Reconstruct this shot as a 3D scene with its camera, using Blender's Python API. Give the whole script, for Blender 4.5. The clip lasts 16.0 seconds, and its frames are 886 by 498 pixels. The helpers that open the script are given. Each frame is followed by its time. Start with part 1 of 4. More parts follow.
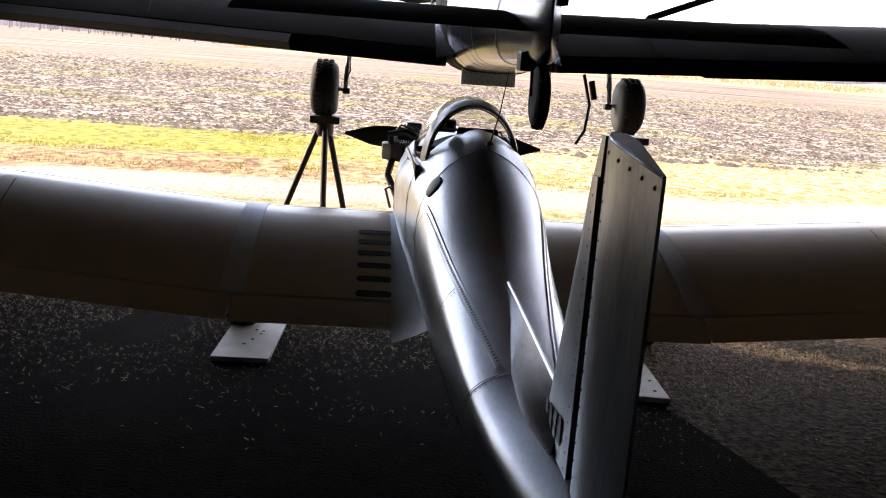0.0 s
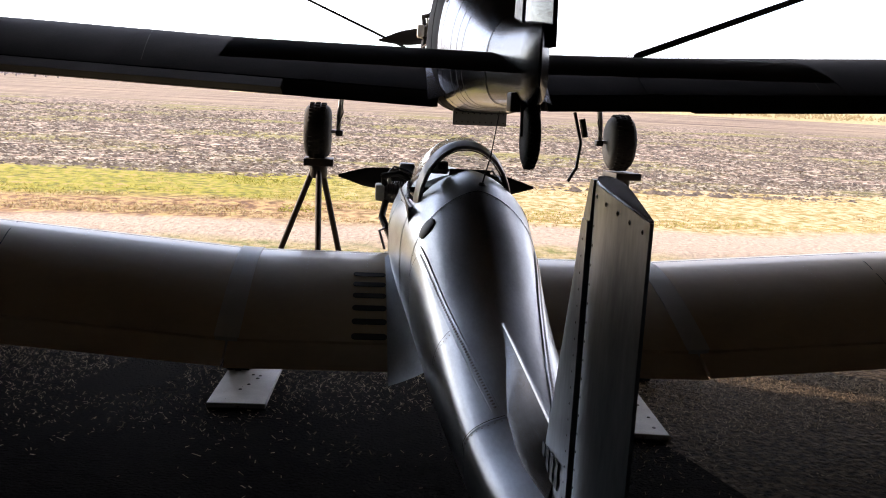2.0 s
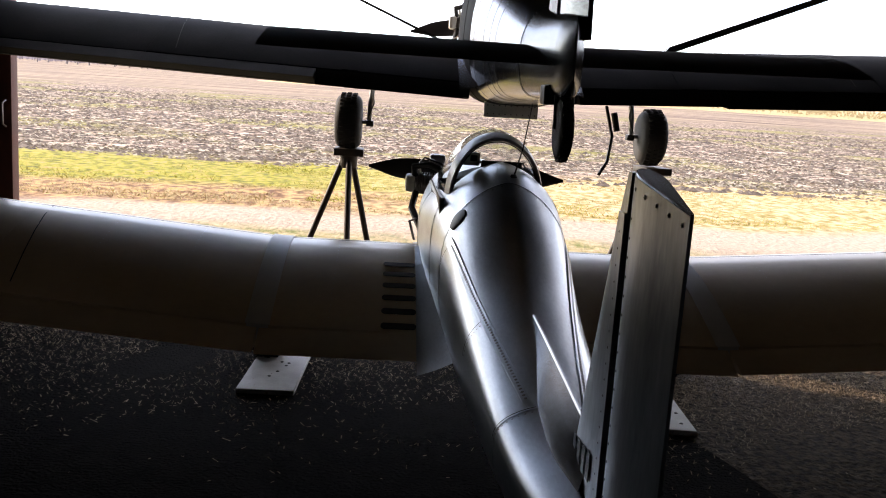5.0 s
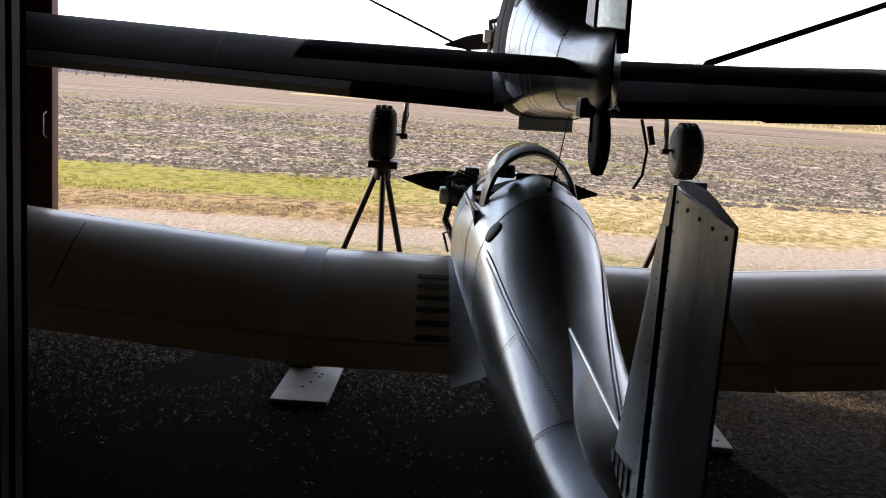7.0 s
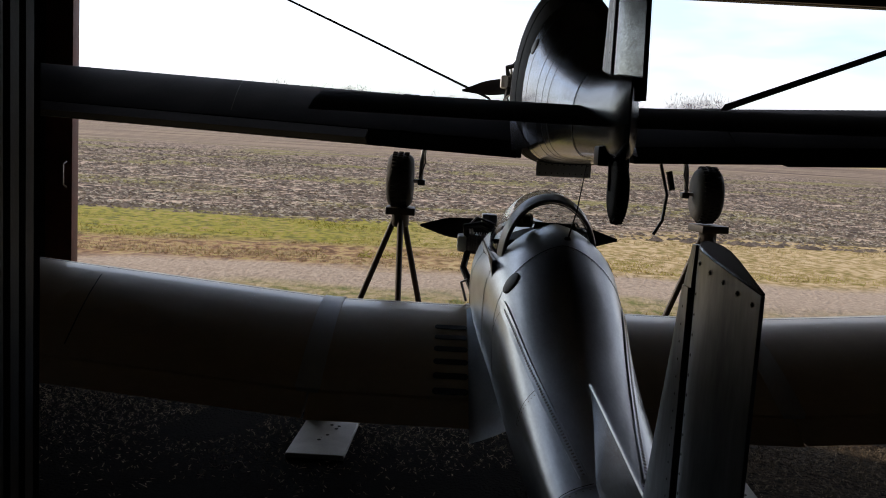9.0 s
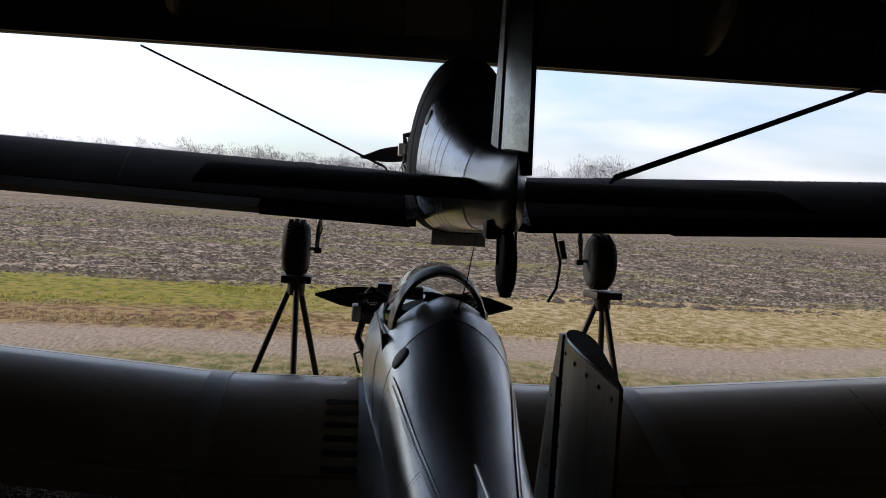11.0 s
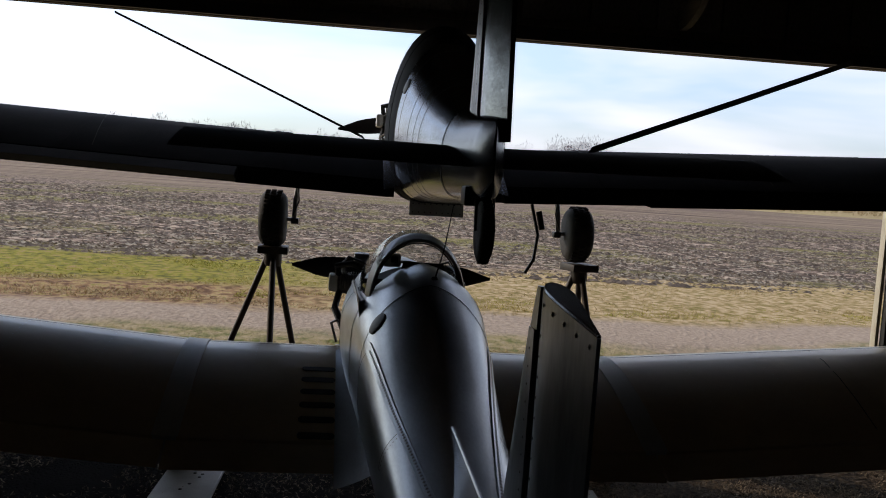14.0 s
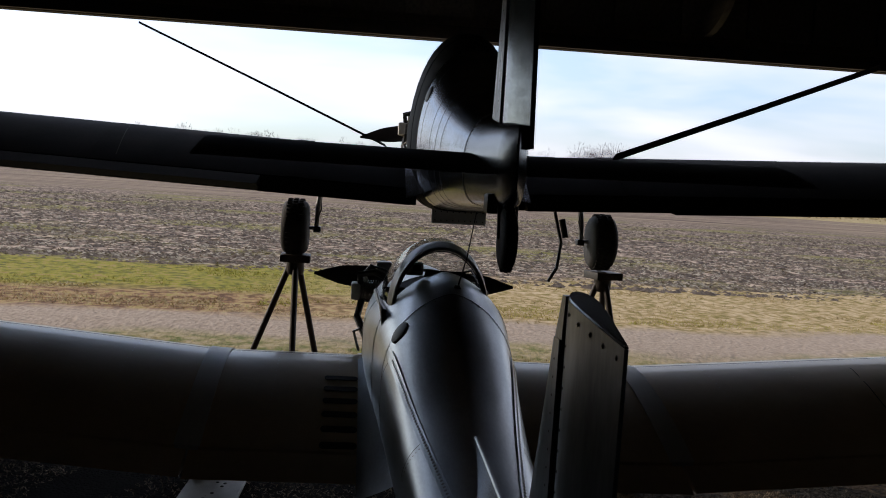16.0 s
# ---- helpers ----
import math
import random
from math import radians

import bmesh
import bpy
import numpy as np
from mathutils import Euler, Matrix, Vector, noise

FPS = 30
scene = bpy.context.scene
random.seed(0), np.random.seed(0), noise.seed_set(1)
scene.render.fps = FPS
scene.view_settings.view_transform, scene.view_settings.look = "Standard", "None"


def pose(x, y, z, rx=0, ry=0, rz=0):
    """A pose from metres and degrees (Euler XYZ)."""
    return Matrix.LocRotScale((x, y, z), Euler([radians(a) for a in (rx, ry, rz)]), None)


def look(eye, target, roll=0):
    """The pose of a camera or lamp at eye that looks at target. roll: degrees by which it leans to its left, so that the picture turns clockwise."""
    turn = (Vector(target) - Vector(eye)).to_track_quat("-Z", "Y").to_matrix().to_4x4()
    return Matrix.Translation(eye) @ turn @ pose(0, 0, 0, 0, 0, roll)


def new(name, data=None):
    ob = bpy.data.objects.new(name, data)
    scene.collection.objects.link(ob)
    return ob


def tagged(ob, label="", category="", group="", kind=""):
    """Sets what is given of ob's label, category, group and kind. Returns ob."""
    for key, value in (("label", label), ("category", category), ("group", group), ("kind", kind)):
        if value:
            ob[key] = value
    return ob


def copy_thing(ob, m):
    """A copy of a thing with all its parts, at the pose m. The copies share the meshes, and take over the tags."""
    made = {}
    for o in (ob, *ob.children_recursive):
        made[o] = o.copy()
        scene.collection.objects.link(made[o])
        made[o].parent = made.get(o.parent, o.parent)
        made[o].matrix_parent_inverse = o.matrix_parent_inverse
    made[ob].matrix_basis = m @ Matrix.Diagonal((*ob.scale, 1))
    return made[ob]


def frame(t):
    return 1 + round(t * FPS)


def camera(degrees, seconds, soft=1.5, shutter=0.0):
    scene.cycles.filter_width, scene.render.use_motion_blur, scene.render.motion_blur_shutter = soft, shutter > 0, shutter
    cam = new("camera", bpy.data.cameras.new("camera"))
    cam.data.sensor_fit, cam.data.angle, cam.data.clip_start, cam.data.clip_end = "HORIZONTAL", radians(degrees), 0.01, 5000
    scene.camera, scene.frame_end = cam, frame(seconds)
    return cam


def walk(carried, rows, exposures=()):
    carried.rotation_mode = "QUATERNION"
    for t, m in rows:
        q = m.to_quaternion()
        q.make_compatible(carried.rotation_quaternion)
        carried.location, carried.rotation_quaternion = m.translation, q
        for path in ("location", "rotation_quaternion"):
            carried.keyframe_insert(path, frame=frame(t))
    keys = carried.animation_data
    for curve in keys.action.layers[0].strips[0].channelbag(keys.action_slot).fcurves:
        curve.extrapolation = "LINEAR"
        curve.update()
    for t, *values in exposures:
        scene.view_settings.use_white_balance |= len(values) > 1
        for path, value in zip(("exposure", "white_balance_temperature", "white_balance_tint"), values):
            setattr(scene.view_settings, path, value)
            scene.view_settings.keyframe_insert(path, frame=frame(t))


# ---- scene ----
cam = camera(51.31, 16.0, soft=1.0)
WALK = [  # seconds, place in metres, turn in degrees
    (0.0, -0.0000, 0.0000, 1.4550, 78.070, -4.229, -4.496),
    (0.5, 0.0045, 0.0028, 1.4614, 78.140, -4.074, -4.374),
    (1.0, 0.0063, -0.0038, 1.4789, 79.392, -3.530, -4.710),
    (1.5, 0.0047, -0.0069, 1.4835, 80.358, -3.145, -4.934),
    (2.0, 0.0098, -0.0022, 1.4769, 80.348, -3.018, -4.919),
    (2.5, 0.0149, 0.0093, 1.4732, 80.115, -2.947, -4.719),
    (3.0, 0.0124, 0.0050, 1.4769, 79.955, -3.111, -4.989),
    (3.5, 0.0091, 0.0002, 1.4701, 79.637, -3.352, -4.882),
    (4.0, 0.0122, 0.0002, 1.4672, 79.323, -3.649, -4.412),
    (4.5, -0.0011, -0.0110, 1.4720, 79.503, -3.715, -3.756),
    (7.0, -0.0322, -0.0095, 1.4670, 80.464, -3.935, -1.284),
    (7.5, -0.0415, 0.0072, 1.4746, 80.596, -3.688, -0.360),
    (8.0, -0.0523, 0.0092, 1.4830, 81.766, -3.482, 0.310),
    (10.5, 0.0500, 0.1172, 1.5451, 84.696, -3.043, -3.313),
    (11.0, 0.0571, 0.0868, 1.5603, 86.912, -3.517, -5.767),
    (11.5, 0.0683, 0.0820, 1.5664, 88.017, -3.555, -7.357),
    (12.0, 0.0725, 0.0735, 1.5514, 87.643, -3.582, -7.804),
    (12.5, 0.0777, 0.0609, 1.5487, 87.543, -3.678, -8.376),
    (13.0, 0.0677, 0.0660, 1.5333, 87.456, -3.669, -8.477),
    (13.5, 0.0545, 0.0717, 1.5179, 86.583, -4.085, -7.649),
    (14.0, 0.0582, 0.0906, 1.5098, 85.699, -3.959, -7.161),
    (14.5, 0.0534, 0.0916, 1.5087, 85.386, -4.172, -6.431),
    (15.0, 0.0481, 0.0866, 1.5108, 85.068, -4.086, -5.955),
    (15.5, 0.0540, 0.1072, 1.5167, 85.669, -3.999, -5.834),
    (16.0, 0.0605, 0.1177, 1.5091, 86.102, -3.737, -5.781),
]
# end of walk rows
walk(cam, [(t, pose(x, y, z, rx, ry, rz)) for t, x, y, z, rx, ry, rz in WALK],
     exposures=((0.0, 0.58, 7450, 24), (0.5, 0.55, 7450, 24), (1.5, 0.08, 7450, 24), (3.5, 0.2, 7450, 24), (4.5, 0.3, 7450, 23), (7.0, -0.3, 7350, 20), (7.5, -0.2, 7350, 20), (8.0, -0.85, 7350, 19), (10.5, -1.45, 7000, 18), (11.0, -1.55, 6950, 18), (16.0, -1.55, 6950, 18)))

# ---- daylight ----
SUN_AZ, SUN_EL = -60.0, 19.0  # degrees left of straight ahead, degrees above the horizon
world = bpy.data.worlds.new("sky")
scene.world = world
world.use_nodes = True
wn, wl = world.node_tree.nodes, world.node_tree.links
wn.clear()
sky = wn.new("ShaderNodeTexSky")
sky.sky_type = "NISHITA"
sky.sun_disc = False
sky.sun_elevation = radians(SUN_EL)
sky.sun_rotation = radians(SUN_AZ)
sky.dust_density = 2.5
coord = wn.new("ShaderNodeTexCoord")
stretch = wn.new("ShaderNodeMapping")
stretch.inputs["Scale"].default_value = (1.1, 1.1, 5.5)
cloud = wn.new("ShaderNodeTexNoise")
cloud.inputs["Scale"].default_value = 2.6
cloud.inputs["Detail"].default_value = 4
cloud.inputs["Distortion"].default_value = 0.2
ramp = wn.new("ShaderNodeValToRGB")
ramp.color_ramp.elements[0].position, ramp.color_ramp.elements[1].position = 0.36, 0.6
ramp.color_ramp.elements[0].color = (0.34, 0.34, 0.34, 1)
ramp.color_ramp.elements[1].color = (0.92, 0.92, 0.92, 1)
mixer = wn.new("ShaderNodeMix")
mixer.data_type = "RGBA"
mixer.inputs["B"].default_value = (14.8, 16.2, 18.2, 1)
back = wn.new("ShaderNodeBackground")
back.inputs["Strength"].default_value = 0.2
wout = wn.new("ShaderNodeOutputWorld")
wl.new(coord.outputs["Generated"], stretch.inputs["Vector"])
wl.new(stretch.outputs["Vector"], cloud.inputs["Vector"])
wl.new(cloud.outputs["Fac"], ramp.inputs["Fac"])
wl.new(ramp.outputs["Color"], mixer.inputs["Factor"])
tint = wn.new("ShaderNodeMix")
tint.data_type, tint.blend_type = "RGBA", "MULTIPLY"
tint.inputs["Factor"].default_value = 1.0
tint.inputs["B"].default_value = (2.1, 3.2, 4.6, 1)  # a cold clear winter blue between the clouds
wl.new(sky.outputs["Color"], tint.inputs["A"])
wl.new(tint.outputs["Result"], mixer.inputs["A"])
wl.new(mixer.outputs["Result"], back.inputs["Color"])
wl.new(back.outputs["Background"], wout.inputs["Surface"])
sun = new("sun", bpy.data.lights.new("sun", "SUN"))
sun.data.energy, sun.data.angle, sun.data.color = 4.6, radians(0.6), (1.0, 0.87, 0.71)
az, el = radians(SUN_AZ), radians(SUN_EL)
sun.matrix_world = look((20 * math.sin(az) * math.cos(el), 20 * math.cos(az) * math.cos(el), 20 * math.sin(el)), (0, 0, 0))


# ---- materials ----
def material(name, base, rough=0.6, metal=0.0, second=None, scale=8.0, bump=0.0, fine=60.0, stretch=(1, 1, 1), rough_var=0.1,
             low=0.35, high=0.65, bump_scale=None, random_value=0.0, coat=0.0, spec=0.5):
    """A surface with two scales of variation: broad stains between two colours, and fine grain in gloss and relief."""
    m = bpy.data.materials.new(name)
    m.use_nodes = True
    n, l = m.node_tree.nodes, m.node_tree.links
    b = n["Principled BSDF"]
    b.inputs["Metallic"].default_value = metal
    b.inputs["Coat Weight"].default_value = coat
    b.inputs["Specular IOR Level"].default_value = spec
    tc = n.new("ShaderNodeTexCoord")
    mp = n.new("ShaderNodeMapping")
    mp.inputs["Scale"].default_value = stretch
    l.new(tc.outputs["Object"], mp.inputs["Vector"])
    big = n.new("ShaderNodeTexNoise")
    big.inputs["Scale"].default_value, big.inputs["Detail"].default_value = scale, 6
    small = n.new("ShaderNodeTexNoise")
    small.inputs["Scale"].default_value, small.inputs["Detail"].default_value = fine, 4
    for s in (big, small):
        l.new(mp.outputs["Vector"], s.inputs["Vector"])
    cr = n.new("ShaderNodeValToRGB")
    cr.color_ramp.elements[0].position, cr.color_ramp.elements[1].position = low, high
    c2 = second or tuple(c * 0.8 for c in base)
    cr.color_ramp.elements[0].color, cr.color_ramp.elements[1].color = (*c2, 1), (*base, 1)
    mixf = n.new("ShaderNodeMix")
    mixf.inputs["Factor"].default_value = 0.3
    l.new(big.outputs["Fac"], mixf.inputs["A"])
    l.new(small.outputs["Fac"], mixf.inputs["B"])
    l.new(mixf.outputs["Result"], cr.inputs["Fac"])
    colour = cr.outputs["Color"]
    if random_value:
        info = n.new("ShaderNodeObjectInfo")
        rm = n.new("ShaderNodeMapRange")
        rm.inputs["To Min"].default_value, rm.inputs["To Max"].default_value = 1 - random_value, 1 + random_value
        l.new(info.outputs["Random"], rm.inputs["Value"])
        hs = n.new("ShaderNodeHueSaturation")
        l.new(rm.outputs["Result"], hs.inputs["Value"])
        l.new(colour, hs.inputs["Color"])
        colour = hs.outputs["Color"]
    l.new(colour, b.inputs["Base Color"])
    mr = n.new("ShaderNodeMapRange")
    mr.inputs["To Min"].default_value, mr.inputs["To Max"].default_value = max(rough - rough_var, 0.02), min(rough + rough_var, 1)
    l.new(mixf.outputs["Result"], mr.inputs["Value"])
    l.new(mr.outputs["Result"], b.inputs["Roughness"])
    if bump:
        bp = n.new("ShaderNodeBump")
        bp.inputs["Strength"].default_value = bump
        bp.inputs["Distance"].default_value = bump_scale or 0.01
        l.new(small.outputs["Fac"], bp.inputs["Height"])
        l.new(bp.outputs["Normal"], b.inputs["Normal"])
    return m


M = {
    "polished": material("polished_aluminium", (0.65, 0.69, 0.73), 0.315, 1.0, (0.47, 0.5, 0.54), 5, 0.1, 60, (2, 0.7, 2), 0.02, bump_scale=0.002),
    "skin": material("aluminium_wing_skin", (0.9, 0.74, 0.54), 0.36, 0.15, (0.74, 0.59, 0.42), 2.6, 0.1, 26, (1, 1, 1), 0.04, coat=0.3, low=0.3, high=0.7, bump_scale=0.006),
    # raised machine's shade and dark reflections put into a near-black base colour
    "shadeskin": material("shade_toned_wing", (0.012, 0.013, 0.016), 0.7, 0, (0.02, 0.02, 0.023), 3, 0.05, 80, spec=0.06),
    # aluminium darkened in its colour for the dark hangar mirrored in it
    "dimmetal": material("dimmed_aluminium", (0.18, 0.205, 0.25), 0.2, 1.0, (0.06, 0.068, 0.085), 4, 0.08, 50, (2, 0.6, 2), 0.1, bump_scale=0.002),
    # raised tail cone: its dark reflection put into an even darker metal colour
    "shademetal": material("shade_toned_aluminium", (0.09, 0.1, 0.12), 0.22, 1.0, (0.04, 0.045, 0.055), 5, 0.08, 50, (2, 0.6, 2), 0.04, bump_scale=0.002),
    "cover": material("gap_cover_aluminium", (0.93, 0.91, 0.88), 0.4, 0.05, (0.84, 0.82, 0.79), 6, 0.05, 90, rough_var=0.1, bump_scale=0.002),
    "fin": material("brushed_fin_aluminium", (0.48, 0.52, 0.55), 0.34, 0.85, (0.22, 0.25, 0.28), 9, 0.05, 80, (1, 1, 0.22), 0.03, bump_scale=0.002),
    "pale": material("streaked_pale_fin_paint", (0.85, 0.88, 0.9), 0.4, 0.1, (0.3, 0.33, 0.37), 7, 0.08, 60, (1, 1, 0.3), 0.1, low=0.42, high=0.54, bump_scale=0.002),
    # the sky mirrored in the hoop is put into a white base colour
    "hoop": material("sky_glint_hoop", (0.8, 0.8, 0.79), 0.42, 0, (0.7, 0.7, 0.69), 6, coat=0.3),
    "seam": material("dark_seam", (0.02, 0.02, 0.022), 0.7, 0, None, 20),
    "black": material("satin_black_paint", (0.018, 0.018, 0.02), 0.45, 0, (0.03, 0.03, 0.03), 9),
    "rubber": material("tyre_rubber", (0.022, 0.022, 0.024), 0.75, 0, (0.04, 0.037, 0.034), 14, 0.3, 160),
    "iron": material("painted_iron_stand", (0.03, 0.028, 0.027), 0.55, 0.2, (0.07, 0.045, 0.03), 12, 0.2, 90),
    "steel": material("worn_steel", (0.45, 0.45, 0.46), 0.4, 1.0, (0.25, 0.22, 0.2), 15, 0.1, 90),
    "white": material("white_paint", (0.78, 0.77, 0.73), 0.45, 0, (0.66, 0.64, 0.59), 7, 0.05, 90),
    "board": material("whitewashed_board", (0.74, 0.74, 0.72), 0.6, 0, (0.55, 0.55, 0.54), 9, 0.15, 130),
    "wood": material("old_timber", (0.2, 0.165, 0.13), 0.85, 0, (0.1, 0.08, 0.062), 6, 0.4, 60, (6, 0.6, 6), random_value=0.25),
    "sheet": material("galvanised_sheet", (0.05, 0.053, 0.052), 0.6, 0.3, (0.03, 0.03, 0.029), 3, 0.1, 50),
    "redtrim": material("oxide_red_trim", (0.16, 0.045, 0.03), 0.6, 0, (0.09, 0.03, 0.02), 8, 0.2, 80),
    "cream": material("cream_door_trim", (0.62, 0.58, 0.46), 0.55, 0, (0.5, 0.45, 0.34), 8, 0.1, 80),
    # apron and dirt: one chip-strewn floor in a lit and a shaded tone
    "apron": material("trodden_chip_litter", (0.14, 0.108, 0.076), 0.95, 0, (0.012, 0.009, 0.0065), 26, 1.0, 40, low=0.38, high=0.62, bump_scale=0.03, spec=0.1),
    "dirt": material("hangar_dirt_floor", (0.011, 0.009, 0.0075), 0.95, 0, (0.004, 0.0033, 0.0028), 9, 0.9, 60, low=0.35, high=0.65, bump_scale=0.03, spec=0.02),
    "straw": material("chopped_straw", (0.6, 0.48, 0.34), 0.8, 0, (0.05, 0.038, 0.026), 30, spec=0.1),
    "strap": material("webbing_strap", (0.05, 0.05, 0.055), 0.8, 0, (0.09, 0.09, 0.095), 40, 0.3, 200),
    "bark": material("winter_bark", (0.2, 0.165, 0.15), 0.9, 0, (0.12, 0.1, 0.09), 4, random_value=0.25),
    "prop": material("varnished_black_propeller", (0.02, 0.019, 0.02), 0.3, 0, (0.035, 0.03, 0.03), 6),
    "grass": material("rough_grass", (0.33, 0.31, 0.04), 0.85, 0, (0.42, 0.32, 0.09), 0.8, low=0.4, high=0.6),
    "drygrass": material("dry_grass", (0.54, 0.42, 0.22), 0.9, 0, (0.36, 0.26, 0.11), 3.0),
    "clod": material("ploughed_clods", (0.27, 0.2, 0.142), 0.95, 0, (0.085, 0.06, 0.042), 4.0, 0.6, 30, random_value=0.3),
    "stubble": material("maize_stubble", (0.48, 0.4, 0.29), 0.9, 0, (0.27, 0.215, 0.145), 5),
    "farwood": material("far_winter_wood", (0.3, 0.25, 0.25), 0.95, 0, (0.19, 0.155, 0.16), 0.08, fine=0.9),
    "house": material("white_farmhouse_wall", (0.7, 0.7, 0.7), 0.7),
    "roof": material("grey_house_roof", (0.25, 0.25, 0.27), 0.8),
}


def glass():
    m = bpy.data.materials.new("canopy_perspex")
    m.use_nodes = True
    n, l = m.node_tree.nodes, m.node_tree.links
    n.clear()
    out = n.new("ShaderNodeOutputMaterial")
    mix = n.new("ShaderNodeMixShader")
    tr = n.new("ShaderNodeBsdfTransparent")
    tr.inputs["Color"].default_value = (0.9, 0.93, 0.92, 1)
    gl = n.new("ShaderNodeBsdfGlossy")
    gl.inputs["Roughness"].default_value = 0.06
    fr = n.new("ShaderNodeLayerWeight")
    fr.inputs["Blend"].default_value = 0.12
    l.new(fr.outputs["Facing"], mix.inputs["Fac"])
    l.new(tr.outputs["BSDF"], mix.inputs[1])
    l.new(gl.outputs["BSDF"], mix.inputs[2])
    l.new(mix.outputs["Shader"], out.inputs["Surface"])
    return m


M["glass"] = glass()


def ground_material():
    """The field in its belts along the runway side: verge, dirt track, rough grass, ploughed stubble, pale far strips."""
    m = bpy.data.materials.new("field_soil_and_grass")
    m.use_nodes = True
    n, l = m.node_tree.nodes, m.node_tree.links
    b = n["Principled BSDF"]
    b.inputs["Roughness"].default_value = 0.95
    b.inputs["Specular IOR Level"].default_value = 0.15
    tc = n.new("ShaderNodeTexCoord")
    sep = n.new("ShaderNodeSeparateXYZ")
    l.new(tc.outputs["Object"], sep.inputs["Vector"])

    def noise_of(scale, detail=6, st=(1, 1, 1)):
        mp = n.new("ShaderNodeMapping")
        mp.inputs["Scale"].default_value = st
        l.new(tc.outputs["Object"], mp.inputs["Vector"])
        t = n.new("ShaderNodeTexNoise")
        t.inputs["Scale"].default_value, t.inputs["Detail"].default_value = scale, detail
        l.new(mp.outputs["Vector"], t.inputs["Vector"])
        return t.outputs["Fac"]

    def math_node(op, a, c):
        k = n.new("ShaderNodeMath")
        k.operation = op
        for i, v in enumerate((a, c)):
            if isinstance(v, (int, float)):
                k.inputs[i].default_value = v
            else:
                l.new(v, k.inputs[i])
        return k.outputs["Value"]

    def ramp_of(fac, stops):
        r = n.new("ShaderNodeValToRGB")
        e = r.color_ramp.elements
        while len(e) > 1:
            e.remove(e[0])
        e[0].position, e[0].color = stops[0][0], (*stops[0][1], 1)
        for p, c in stops[1:]:
            k = e.new(p)
            k.color = (*c, 1)
        l.new(fac, r.inputs["Fac"])
        return r.outputs["Color"]

    def mix_of(f, a, c):
        k = n.new("ShaderNodeMix")
        k.data_type = "RGBA"
        l.new(f, k.inputs["Factor"])
        l.new(a, k.inputs["A"])
        l.new(c, k.inputs["B"])
        return k.outputs["Result"]

    def step(value, a, c):
        k = n.new("ShaderNodeMapRange")
        k.inputs["From Min"].default_value, k.inputs["From Max"].default_value = a, c
        l.new(value, k.inputs["Value"])
        return k.outputs["Result"]

    wob = math_node("MULTIPLY", math_node("SUBTRACT", noise_of(0.35, 5), 0.5), 3.0)
    y = math_node("ADD", math_node("ADD", sep.outputs["Y"], wob), math_node("MULTIPLY", sep.outputs["X"], -0.06))
    fine = noise_of(20.0, 8, (1, 0.6, 1))
    mid = noise_of(7.0, 12, (1.1, 0.9, 1))
    rows = noise_of(6.5, 12, (0.8, 0.75, 1))
    track = ramp_of(fine, [(0.32, (0.278, 0.209, 0.151)), (0.68, (0.453, 0.351, 0.257))])
    verge = ramp_of(mid, [(0.35, (0.144, 0.152, 0.0445)), (0.5, (0.309, 0.247, 0.116)), (0.65, (0.412, 0.323, 0.187))])
    dry = ramp_of(mid, [(0.36, (0.206, 0.162, 0.0445)), (0.47, (0.33, 0.233, 0.0978)), (0.55, (0.433, 0.314, 0.16)), (0.66, (0.536, 0.399, 0.232))])
    brown = ramp_of(mid, [(0.38, (0.124, 0.0617, 0.0311)), (0.5, (0.268, 0.152, 0.0711)), (0.6, (0.391, 0.266, 0.116)), (0.7, (0.258, 0.228, 0.0534))])
    green = ramp_of(mid, [(0.36, (0.103, 0.095, 0.0178)), (0.46, (0.196, 0.18, 0.0213)), (0.56, (0.278, 0.237, 0.0311)), (0.66, (0.309, 0.209, 0.08))])
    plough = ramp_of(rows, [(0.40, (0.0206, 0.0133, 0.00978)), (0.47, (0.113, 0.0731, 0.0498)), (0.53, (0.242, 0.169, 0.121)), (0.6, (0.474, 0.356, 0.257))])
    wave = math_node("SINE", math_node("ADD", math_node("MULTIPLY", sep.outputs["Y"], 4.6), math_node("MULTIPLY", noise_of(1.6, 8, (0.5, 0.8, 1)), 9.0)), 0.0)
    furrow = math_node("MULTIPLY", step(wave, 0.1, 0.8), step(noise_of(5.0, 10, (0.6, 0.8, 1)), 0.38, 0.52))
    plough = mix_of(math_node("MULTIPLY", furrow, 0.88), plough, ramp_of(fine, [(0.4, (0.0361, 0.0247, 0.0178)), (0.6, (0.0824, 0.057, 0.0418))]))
    patch = step(noise_of(0.3, 8, (0.5, 0.8, 1)), 0.5, 0.6)
    plough = mix_of(math_node("MULTIPLY", patch, 0.7), plough, ramp_of(fine, [(0.4, (0.0721, 0.0665, 0.0178)), (0.6, (0.268, 0.237, 0.0534))]))
    far = ramp_of(noise_of(0.35, 5, (0.15, 1.6, 1)), [(0.36, (0.0979, 0.0617, 0.0445)), (0.5, (0.196, 0.138, 0.0978)), (0.62, (0.309, 0.233, 0.143))])
    side = step(math_node("ADD", sep.outputs["X"], math_node("MULTIPLY", wob, 1.2)), -1.5, 2.5)
    c = mix_of(step(y, 8.9, 9.5), verge, track)
    c = mix_of(step(y, 10.7, 11.3), c, mix_of(side, brown, dry))
    c = mix_of(step(y, 12.4, 13.1), c, mix_of(side, green, dry))
